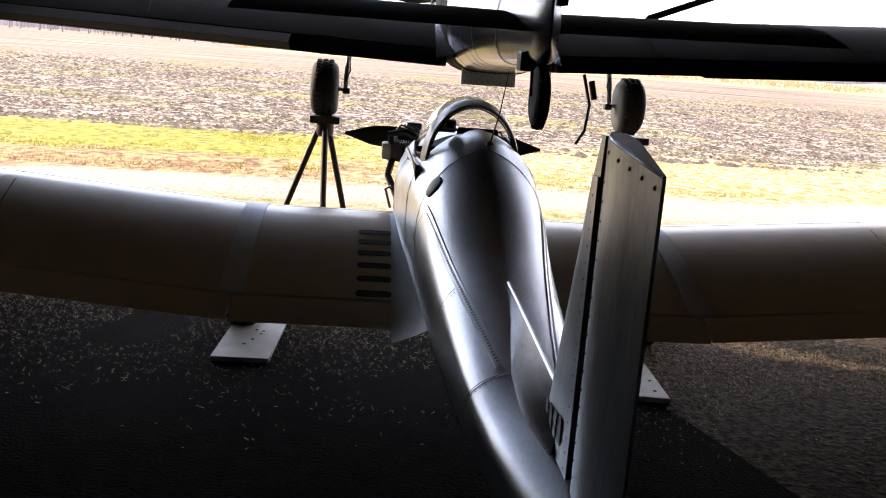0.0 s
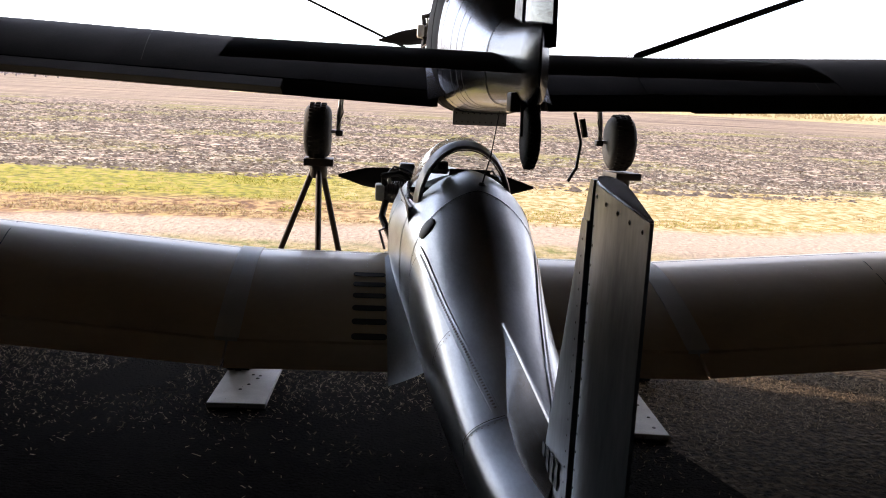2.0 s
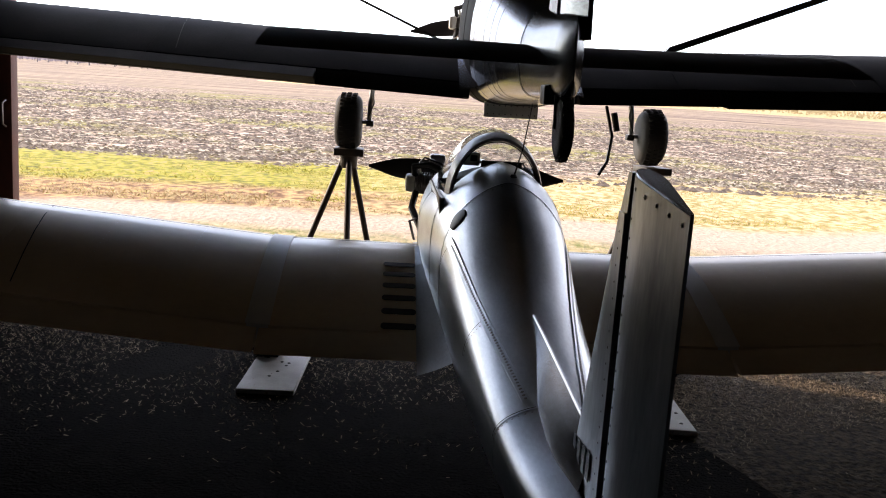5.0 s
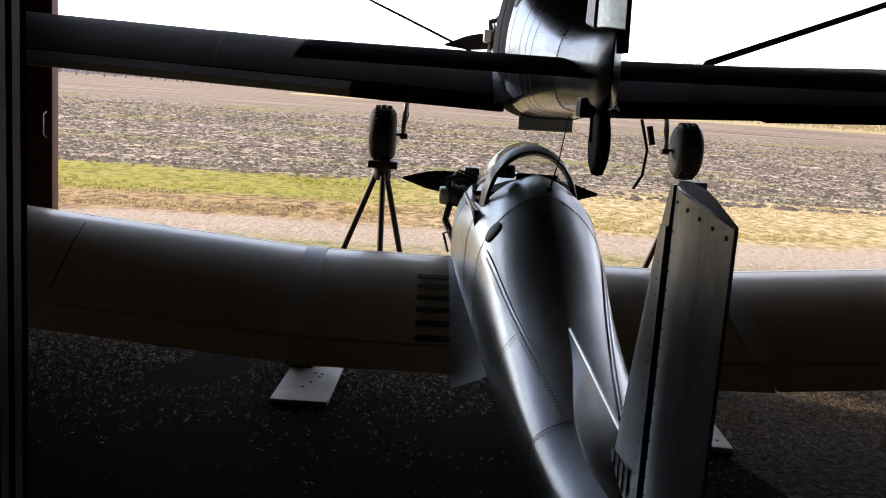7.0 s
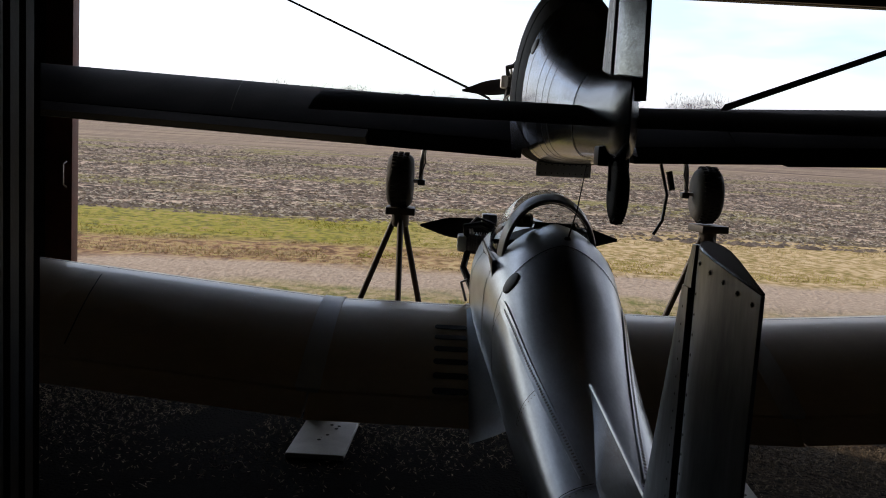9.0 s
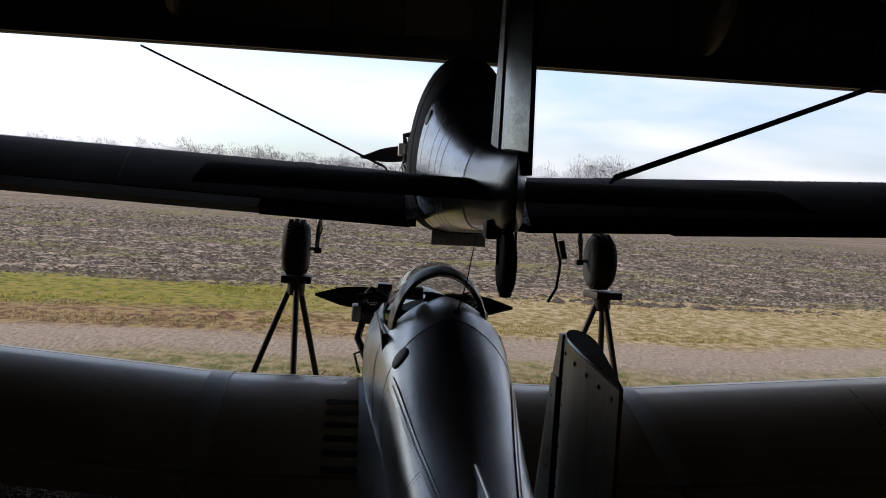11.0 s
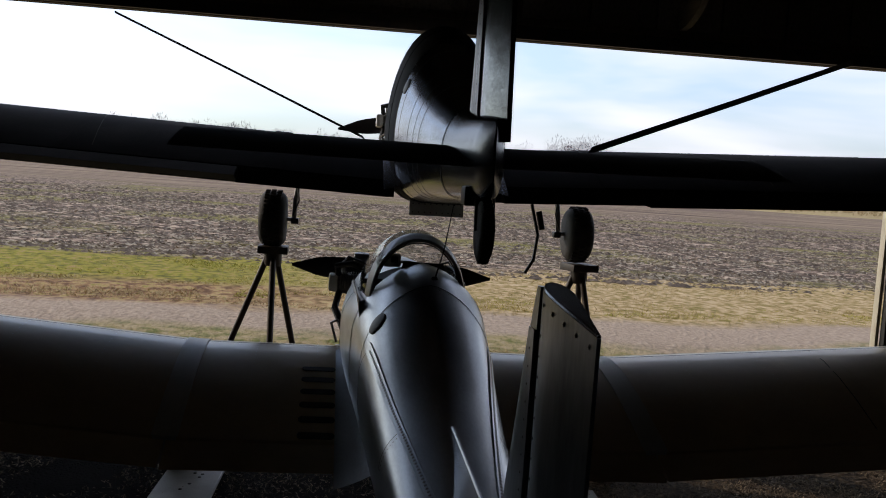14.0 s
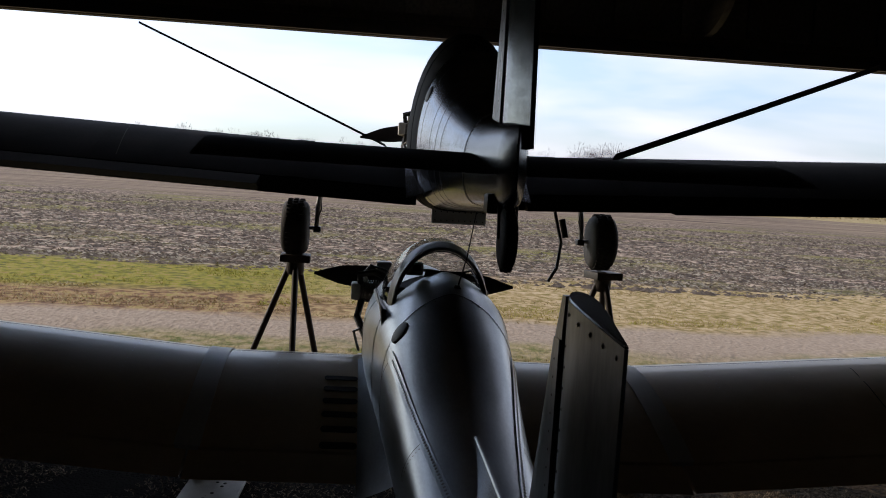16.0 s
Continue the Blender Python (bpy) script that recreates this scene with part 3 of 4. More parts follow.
        part("pushrod_tube", tube([(sgn * 0.19, 1.78, 0.84), (sgn * 0.35, 1.78, 0.86)], 0.009, 8), "steel", cy)
        part("pushrod_tube", tube([(sgn * 0.19, 1.7, 0.84), (sgn * 0.35, 1.7, 0.86)], 0.009, 8), "steel", cy)
        part("spark_plug", tube([(sgn * 0.3, 1.74, 0.95), (sgn * 0.31, 1.74, 1.01)], [0.012, 0.007], 8), "white", cy, "white ceramic spark plug")
        part("ignition_lead", tube([(sgn * 0.31, 1.74, 1.01), (sgn * 0.28, 1.7, 1.05), (sgn * 0.2, 1.66, 1.03), (sgn * 0.14, 1.64, 1.0)], 0.006, 6), "black", root)
        part("exhaust_pipe", tube([(sgn * 0.32, 1.7, 0.85), (sgn * 0.34, 1.64, 0.77), (sgn * 0.29, 1.5, 0.68), (sgn * 0.27, 1.4, 0.62)], 0.02, 8), "black", root, "sooty exhaust pipe")
    propeller(root, (0, 2.1, 0.935), 1.34 if hung else 1.2, 1.2 if not hung else -8)

    part("carburettor", box((0.09, 0.1, 0.08), (-0.2, 1.86, 1.02), 0.014), "steel", root, "dull metal carburettor")
    part("air_filter", turned([(0, 0.03), (0.01, 0.04), (0.05, 0.04), (0.06, 0.03)], (-0.2, 1.9, 1.02), "y", 16), "black", root)

    # wing
    for sgn, side in ((-1, "port"), (1, "starboard")):
        def span(a, b, **kw):
            n = max(2, int(abs(b - a) / 0.25) + 1)
            return [wing_ring(sgn * (a + (b - a) * k / n), **kw) for k in range(n + 1)]
        centre = part("wing_centre_panel", loft(span(0.29, 0.94, cut=HINGE)), hide, root, "wing skin with its shade painted near-black" if hung else "dull aluminium wing skin with slight dents")
        outer = part("wing_outer_panel", loft(span(1.03, 2.14, cut=HINGE)), hide, root, "wing skin with its shade painted near-black" if hung else "dull aluminium wing skin with slight dents")
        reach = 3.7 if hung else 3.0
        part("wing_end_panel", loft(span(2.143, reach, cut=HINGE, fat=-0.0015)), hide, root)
        ring = wing_ring(sgn * reach, cut=1.0)
        mid = sum(ring, Vector()) / len(ring)
        tip = [[mid + (p - mid) * s + Vector((sgn * h, 0, 0.02 * h)) for p in ring] for s, h in ((1, 0.002), (0.94, 0.05), (0.75, 0.09), (0.4, 0.11))]
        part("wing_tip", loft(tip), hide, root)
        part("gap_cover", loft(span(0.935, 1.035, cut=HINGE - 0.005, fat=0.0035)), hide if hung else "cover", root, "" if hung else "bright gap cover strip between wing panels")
        d_in = -5 if hung else -2
        d_out = (-9 if sgn < 0 else 9) if hung else 0
        join = 1.17 if hung else 0.98
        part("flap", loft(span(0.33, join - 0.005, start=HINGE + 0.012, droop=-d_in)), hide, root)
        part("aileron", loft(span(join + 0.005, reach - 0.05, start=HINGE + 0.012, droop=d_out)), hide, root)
        # skin laps and rivets across the chord, and along the nose
        lap = bmesh.new()
        for x in (0.42, 0.7, 1.35, 1.75, 2.45):
            for k in range(24):
                p, nz = surface(sgn * x, 0.06 + 0.76 * k / 23)
                rivets(lap, p + nz * 0.0005, p, 1, nz, 0.003)
        for k in range(110):
            p, nz = surface(sgn * (0.36 + 2.6 * k / 109), 0.225)
            rivets(lap, p + nz * 0.0005, p, 1, nz, 0.003)
        tagged(part("rivets", lap, hide if hung else "cover", root), kind="stuff")
        nose = [[surface(sgn * x, f)[0] + surface(sgn * x, f)[1] * g for f, g in ((0.2, 0.0006), (0.2015, 0.0016), (0.204, 0.0016), (0.2055, 0.0006))] for x in (0.3, 0.94)]
        part("nose_seam", loft(nose, False, False), "seam", root)
        nose = [[surface(sgn * x, f)[0] + surface(sgn * x, f)[1] * g for f, g in ((0.2, 0.0006), (0.2015, 0.0016), (0.204, 0.0016), (0.2055, 0.0006))] for x in (1.035, 1.6, 2.2, 2.98)]
        part("nose_seam", loft(nose, False, False), "seam", root)
        lp = [[surface(sgn * (2.14 - 0.18 * f), f)[0] + surface(sgn * (2.14 - 0.18 * f), f)[1] * 0.002 + Vector((dx, 0, 0)) for dx in (0, 0.005)] for f in (0.03, 0.1, 0.2, 0.35, 0.5, 0.65, 0.82)]
        part("panel_seam", loft(lp, False, False), "seam", root)
        # root fairing sheet
        fair = bmesh.new()
        rows = []
        for f in (0.5, 0.65, 0.8, 0.9, 0.97) if hung else (0.1, 0.3, 0.5, 0.65, 0.8, 0.9, 1.0, 1.09):
            p, _ = surface(sgn * 0.33, min(f, 0.999))
            y = LEAD[0] * (1 - f)
            p = Vector((sgn * (0.335 + (0.02 if hung else 0)), y, p.z + 0.005 - (0.03 if f > 1 else 0)))
            w = station(y - 0.03 * f)[1]
            q = Vector((sgn * w * 0.84, y - 0.03 * f, p.z + 0.02 + (0.02 if hung else 0.045) * f))
            rows.append([p, p.lerp(q, 0.35) + Vector((0, 0, -0.004)), p.lerp(q, 0.7) + Vector((0, 0, -0.004)), q])
        loft(rows, False, False, fair)
        bmesh.ops.solidify(fair, geom=fair.faces[:], thickness=0.002)
        part("root_fairing", fair, "dimmetal" if hung else metal, root, "bright curved wing root fairing")
    if not hung:
        # six black non-slip strips on the port walkway
        for k in range(6):
            f = 0.462 + 0.0775 * k
            bm = bmesh.new()
            n = 10
            prof = []
            for q in range(2 * n):
                a = math.pi * q / n
                x = -0.409 + math.copysign(0.058, math.cos(a)) + 0.016 * math.cos(a)
                u = 0.019 * math.sin(a)
                p, nz = surface(x, f - u / 1.3)
                prof.append((p + nz * 0.0, p + nz * 0.0035))
            lo = [bm.verts.new(p) for p, _ in prof]
            hi = [bm.verts.new(p) for _, p in prof]
            bm.faces.new(hi)
            for q in range(2 * n):
                r = (q + 1) % (2 * n)
                bm.faces.new((lo[q], lo[r], hi[r], hi[q]))
            part("walk_strip", bm, "black", root, "black non-slip walk strip", smooth=False)

    # fin, rudder, dorsal fillet: aerofoil plates with a swept nose
    def plan(u, thick, trail):
        """Half thickness at a share u of the chord; trail is what is left of it at the rear edge."""
        nose = min(1.0, u / 0.22)
        return 0.5 * thick * (1 - (1 - nose) ** 2) ** 0.5 * (1 if u < 0.3 else 1 - (1 - trail) * (u - 0.3) / 0.7)

    def blade(y0, y1, z0, y2, y3, z1, thick, trail, z1b=None):
        """Bottom from y0 (front) to y1 at z0, top from y2 to y3 at z1 (front) and z1b (rear). Returns the solid and its top outline."""
        rings = []
        us = [0, 0.02, 0.06, 0.12, 0.22, 0.4, 0.6, 0.8, 1.0]
        for k in range(7):
            f = k / 6
            a, b = y0 + (y2 - y0) * f, y1 + (y3 - y1) * f
            za, zb = z0 + (z1 - z0) * f, z0 + ((z1b or z1) - z0) * f
            side = [(plan(u, thick, trail), a + (b - a) * u, za + (zb - za) * u) for u in us]
            rings.append([(x, y, z) for x, y, z in side] + [(-x, y, z) for x, y, z in side[:0:-1]])
        return loft(rings), rings[-1]
    if hung:
        fillet = ((0.004, -0.55, 0.875, 0.86), (0.026, -0.8, 0.862, 0.8), (0.055, -1.02, 0.85, 0.76), (0.06, -1.26, 0.83, 0.7))
        fin_bm, _ = blade(-1.0, -1.285, 0.66, -1.27, -1.31, 1.5, 0.075, 0.8)
        rud_bm, cap = blade(-1.29, -1.585, 0.66, -1.315, -1.55, 1.63, 0.07, 0.3, 1.57)
        swing = Matrix.Translation((0, -1.29, 0)) @ Matrix.Rotation(radians(12), 4, "Z") @ Matrix.Translation((0, 1.29, 0))  # left over to one side
        bmesh.ops.transform(rud_bm, matrix=swing, verts=rud_bm.verts)
        cap = [swing @ Vector(p) for p in cap]
    else:
        fillet = ((0.004, -0.68, 0.762, 0.745), (0.022, -0.89, 0.752, 0.70), (0.058, -1.18, 0.735, 0.635), (0.06, -1.42, 0.72, 0.6), (0.045, -1.62, 0.715, 0.57))
        fin_bm, _ = blade(-1.425, -1.736, 0.56, -1.688, -1.736, 1.243, 0.052, 0.95)
        rud_bm, cap = blade(-1.747, -2.055, 0.53, -1.745, -2.06, 1.33, 0.055, 0.12, 1.285)
    # the fillet's dark reflection is put into its metal colour
    part("dorsal_fillet", loft([[(-w, y, lo), (-w * 0.1, y, hi - 0.003), (w * 0.1, y, hi - 0.003), (w, y, lo), (0, y, lo - 0.04)] for w, y, hi, lo in fillet]), "dimmetal", root, "aluminium dorsal fillet ahead of the fin, toned to its dark reflection")
    if not hung:
        part("fillet_edge", tube([(0, y, hi - 0.001) for w, y, hi, lo in fillet], 0.006, 6), "polished", root, "bright edge strip along the fillet")
    fin = part("fin", fin_bm, "pale" if hung else "fin", root, "brushed aluminium fin with rivet rows")
    rud = part("rudder", rud_bm, "dimmetal" if hung else "fin", root, "dimmed aluminium rudder" if hung else "brushed aluminium rudder")
    if not hung:
        horn, _ = blade(-1.69, -1.75, 1.2442, -1.735, -1.76, 1.326, 0.05, 0.95)
        part("rudder_horn", horn, "fin", rud)
    rv = bmesh.new()
    for sgn in (-1, 1):
        for k in range(18):
            f = (k + 0.5) / 18
            if hung:
                for y in (-1.27, -1.1 - 0.14 * f):
                    rivets(rv, (sgn * 0.0365, y, 0.72 + 0.74 * f), (0, 0, 0), 1, (sgn, 0, 0), 0.004)
            else:
                rivets(rv, (sgn * plan(0.16, 0.055, 0.12), -1.797, 0.58 + 0.68 * f), (0, 0, 0), 1, (sgn, 0, 0), 0.0036)
                rivets(rv, (sgn * 0.0255, -1.712, 0.6 + 0.62 * f), (0, 0, 0), 1, (sgn, 0, 0), 0.0032)
        for k in range(5):
            u = 0.2 + 0.18 * k
            if not hung:
                rivets(rv, (sgn * (plan(u, 0.055, 0.12) + 0.0006), -1.747 - 0.312 * u, 1.308 - 0.045 * u), (0, 0, 0), 1, (sgn, 0, 0), 0.005)
    tagged(part("rivets", rv, "black", rud), kind="stuff")
    part("tip_cap", loft([[(x * 0.97, y, z + 0.0005) for x, y, z in cap], [(x * 0.9, y, z + 0.004) for x, y, z in cap]]), "dimmetal", rud, "dark dented tip cap")
    # registration marks as plain bars on the fin
    for k in range(0 if hung else 4):
        part("marking_bar", box((0.002, 0.028, 0.062), (-0.0275, -1.515 - 0.046 * k, 0.665 + 0.004 * k), 0), "black", fin)

    # undercarriage
    for sgn in (-1, 1):
        leg = part("gear_leg", tube([(sgn * 0.885, 1.2, 0.48), (sgn * 0.905, 1.2, 0.3), (sgn * 0.912, 1.2, 0.15)], [0.02, 0.018, 0.016], 10), "steel", root, "steel undercarriage leg")
        part("brake_bracket", box((0.05, 0.07, 0.04), (sgn * 0.905, 1.2, 0.16), 0.006), "black", leg)
        part("brake_line", tube([(sgn * 0.9, 1.17, 0.45), (sgn * 0.88, 1.16, 0.3), (sgn * 0.92, 1.17, 0.19)], 0.005, 6), "black", leg)
        wheel(root, (sgn * 1.05, 1.2, 0.168 if hung else 0.19), 0.19, 0.18, -sgn)
    return root


def tail_wheel(root, at, radius, width):
    fork = part("tail_wheel_fork", tube([(at[0] - width * 0.58, at[1], at[2]), (at[0] - width * 0.58, at[1] + 0.03, at[2] + radius * 1.15), (at[0] + width * 0.58, at[1] + 0.03, at[2] + radius * 1.15), (at[0] + width * 0.58, at[1], at[2])], 0.006, 8), "black", root)
    part("tail_spring", tube([(at[0], at[1] + 0.03, at[2] + radius * 1.15), (at[0], at[1] + 0.2, at[2] + radius * 1.6)], 0.016, 8), "steel", fork)
    wheel(root, at, radius, width, 1)


# ---- ground outside: one sheet to the horizon ----
def ground():
    bm = bmesh.new()
    xs = [-1500, -600, -250, -110] + [-60 + 2.0 * k for k in range(61)] + [110, 250, 600, 1500]
    ys = [-40, -10, 0, 4, 6.5, 7.3] + [7.8 + 0.55 * k for k in range(60)] + [43, 47, 52, 58, 66, 76, 90, 110, 135, 170, 220, 300, 420, 700, 1500, 3000]
    grid = []
    for y in ys:
        row = []
        for x in xs:
            z = -0.10 if y > 7.2 else -0.03
            if 8 < y < 60:
                z += 0.06 * (noise.noise(Vector((x * 0.35, y * 0.8, 0))) + 0.4 * noise.noise(Vector((x * 1.1, y * 1.6, 3))))
            row.append(bm.verts.new((x, y, z)))
        grid.append(row)
    for a, b in zip(grid, grid[1:]):
        for k in range(len(xs) - 1):
            bm.faces.new((a[k], a[k + 1], b[k + 1], b[k]))
    tagged(part("ground", bm, "field"), "ploughed stubble field with grassy belts and a dirt track", "field", kind="structure")


def fan(verts, faces, p, height, width, lean, turn):
    """One thin blade of three corners."""
    i = len(verts)
    c, s = math.cos(turn) * width, math.sin(turn) * width
    verts += [(p[0] - c, p[1] - s, p[2]), (p[0] + c, p[1] + s, p[2]), (p[0] + lean[0], p[1] + lean[1], p[2] + height)]
    faces.append((i, i + 1, i + 2))


def mesh_thing(name, verts, faces, mat, label, category, smooth=False):
    me = bpy.data.meshes.new(name)
    me.from_pydata(verts, [], faces)
    me.materials.append(M[mat])
    return tagged(new(name, me), label, category, kind="stuff")


def scatter():
    rnd = random.Random(4)
    # grass blades on the belts
    for name, mat, label, belts, count, hh in (
            ("green_grass", "grass", "short green winter grass in tufts", [((-14, 0.5), (12.6, 16.4)), ((-1, 16), (11.6, 13.0)), ((-12, 14), (7.4, 8.9))], 52000, 0.014),
            ("dry_grass", "drygrass", "dry straw-coloured grass", [((0, 18), (11.2, 16.5)), ((-14, 2), (10.9, 12.9)), ((-12, 14), (7.4, 9.1))], 52000, 0.016)):
        v, f = [], []
        for k in range(count):
            (xa, xb), (ya, yb) = belts[k % len(belts)]
            x, y = rnd.uniform(xa, xb), rnd.uniform(ya, yb)
            if noise.noise(Vector((x * 0.7, y * 0.9, 7 if mat == "grass" else 2))) < -0.05:
                continue
            h = hh * rnd.uniform(0.4, 1.3)
            fan(v, f, (x, y, -0.12), h * 1.1 + 0.025, rnd.uniform(0.005, 0.014), (rnd.uniform(-0.07, 0.07), rnd.uniform(-0.05, 0.05)), rnd.uniform(0, 3.1))
        mesh_thing(name, v, f, mat, label, "grass")
    # clods of the ploughed belt
    v, f = [], []
    for k in range(13000):
        y = 16.2 + 34 * rnd.random() ** 1.5
        x = rnd.uniform(-0.62, 0.75) * y
        y = round(y / 0.7) * 0.7 + rnd.gauss(0, 0.12)
        s = rnd.uniform(0.018, 0.055) * (1 + y / 45)
        i = len(v)
        z = -0.12
        for a in range(5):
            an = a * 1.2566 + rnd.random()
            v.append((x + math.cos(an) * s * rnd.uniform(1.2, 2.6), y + math.sin(an) * s, z))
        v.append((x + rnd.uniform(-0.3, 0.3) * s, y, z + s * rnd.uniform(0.5, 1.1)))
        f += [(i + a, i + (a + 1) % 5, i + 5) for a in range(5)]
    mesh_thing("soil_clods", v, f, "clod", "rough turned clods of brown soil in rows", "soil")
    v, f = [], []
    for k in range(34000):
        y = 16.4 + 36 * rnd.random() ** 1.4
        x = rnd.uniform(-0.62, 0.75) * y
        y = round(y / 0.7) * 0.7 + 0.3 + rnd.gauss(0, 0.16)
        fan(v, f, (x, y, -0.1), rnd.uniform(0.012, 0.04), rnd.uniform(0.02, 0.055), (rnd.uniform(-0.12, 0.12), rnd.uniform(-0.06, 0.06)), rnd.uniform(-0.5, 0.5))
    mesh_thing("stubble", v, f, "stubble", "pale broken maize stubble lying in rows", "stubble")
    # straw and chaff on the hangar floor, sparse where the floor is in shade
    v, f = [], []
    for k in range(190000):
        x, y = rnd.uniform(-3.5, 5.4), 3.0 + 3.6 * rnd.random()
        if rnd.random() > ((y - 2.8) / 1.6) ** 3 * (1.0 if x > 1.0 else 0.25) or noise.noise(Vector((x * 1.5, y * 1.5, 1))) < -0.35:
            continue
        a, s, w = rnd.uniform(0, 3.14), rnd.uniform(0.003, 0.011) * (2.2 if rnd.random() < 0.02 else 1), rnd.uniform(0.001, 0.003)
        c, sn = math.cos(a), math.sin(a)
        i = len(v)
        z, lift = rnd.uniform(0.004, 0.018), rnd.uniform(-0.006, 0.012)
        v += [(x - c * s - sn * w, y - sn * s + c * w, z), (x - c * s + sn * w, y - sn * s - c * w, z), (x + c * s + sn * w, y + sn * s - c * w, z + lift), (x + c * s - sn * w, y + sn * s + c * w, z + lift)]
        f.append((i, i + 1, i + 2, i + 3))
    mesh_thing("straw", v, f, "straw", "scattered bits of straw and chaff on the dirt floor", "straw")


def bare_tree_mesh(seed, height, name="bare_tree"):
    """A leafless tree: trunk with limbs, and a crown of many fine twigs."""
    rnd = random.Random(seed)
    trunk, twigs = bmesh.new(), bmesh.new()

    def grow(p, d, length, r, depth):
        q = p + d * length
        tube([p, p.lerp(q, 0.5) + Vector((rnd.uniform(-1, 1), rnd.uniform(-1, 1), 0)) * length * 0.05, q], [r, r * 0.8, r * 0.6], 5 if depth < 2 else 3, trunk if depth < 2 else twigs)
        if depth >= 4:
            return
        for k in range(3 if depth else 4):
            side = Vector((rnd.uniform(-1, 1), rnd.uniform(-1, 1), rnd.uniform(0.3, 1.1))).normalized()
            nd = (d * 0.75 + side * 0.75).normalized()
            grow(p.lerp(q, rnd.uniform(0.55, 1.0)), nd, length * rnd.uniform(0.5, 0.72), max(r * 0.52, 0.025), depth + 1)
    grow(Vector((0, 0, -0.2)), Vector((rnd.uniform(-0.06, 0.06), 0, 1)).normalized(), height * 0.36, height * 0.02, 0)
    return finish(trunk, "trunk", "bark", False), finish(twigs, "crown", "bark", False)


def trees():
    rnd = random.Random(11)
    kinds = []
    for s in range(5):
        tr, cr = bare_tree_mesh(20 + s, 11.0)
        root = thing("bare_tree", "leafless tree at the edge of the field, grey-brown bark", "tree", group="row of bare trees beyond the field")
        for nm, me in (("trunk", tr), ("crown", cr)):
            o = new(nm, me)
            o.parent = root
        kinds.append(root)
    placed = 0
    for k in range(44):
        x = -150 + k * 3.0 + rnd.uniform(-1.6, 1.6)
        y = 238 + rnd.uniform(-8, 14) - (x + 60) * 0.05
        sc = rnd.uniform(0.75, 1.25)
        m = Matrix.Translation((x, y, -0.1)) @ Matrix.Rotation(rnd.uniform(0, 6.28), 4, "Z")
        if placed < 5:
            kinds[placed].matrix_basis = m
        else:
            copy_thing(kinds[k % 5], m)
        placed += 1
    # far wood: one mass of thin leafless crowns
    v, f = [], []
    for k in range(1500):
        x = rnd.uniform(-330, 420)
        y = 300 + rnd.random() * 90 + max(0, x) * 0.1 + (30 if x > 0 else 0)
        top = (14.5 + 3.0 * noise.noise(Vector((x * 0.03, 0.3, 0))) + rnd.uniform(-2.5, 2.0)) * (1.5 if 92 < x < 114 else 1.0)
        wide = top * rnd.uniform(0.18, 0.3)
        fan(v, f, (x, y, -0.2), top * 0.9, rnd.uniform(0.12, 0.24), (rnd.uniform(-0.6, 0.6), 0), 0.0)
        for q in range(100):
            # short fine twigs all round an egg-shaped crown
            an, r = rnd.uniform(0, math.pi), rnd.random() ** 0.5
            dx, dz = math.cos(an), math.sin(an) * 1.5 - 0.5
            p0 = (x + dx * wide * r, y + rnd.uniform(-1, 1), top * (0.66 + 0.3 * dz * r))
            ln = top * rnd.uniform(0.035, 0.08)
            fan(v, f, p0, ln * (0.35 + 0.5 * max(0, dz)), rnd.uniform(0.04, 0.09), (dx * ln * 0.8 + rnd.uniform(-0.4, 0.4), 0), rnd.uniform(-0.9, 0.9))
    mesh_thing("far_wood", v, f, "farwood", "hazy grey-brown winter wood along the horizon", "trees")
    # undergrowth in the wood
    bm = bmesh.new()
    ring = []
    for x in range(-420, 560, 5):
        h = 6.0 + 3.0 * noise.noise(Vector((x * 0.05, 1, 0))) + 1.4 * noise.noise(Vector((x * 0.4, 2, 0)))
        y = 402 + max(0, x) * 0.1
        ring.append([(x, y - 5, -0.3), (x, y - 3, h * 0.7), (x, y, h), (x, y + 8, -0.3)])
    loft(ring, False, False, bm)
    tagged(part("undergrowth", bm, "farwood"), "dense brushwood at the foot of the far wood", "bushes", kind="stuff")


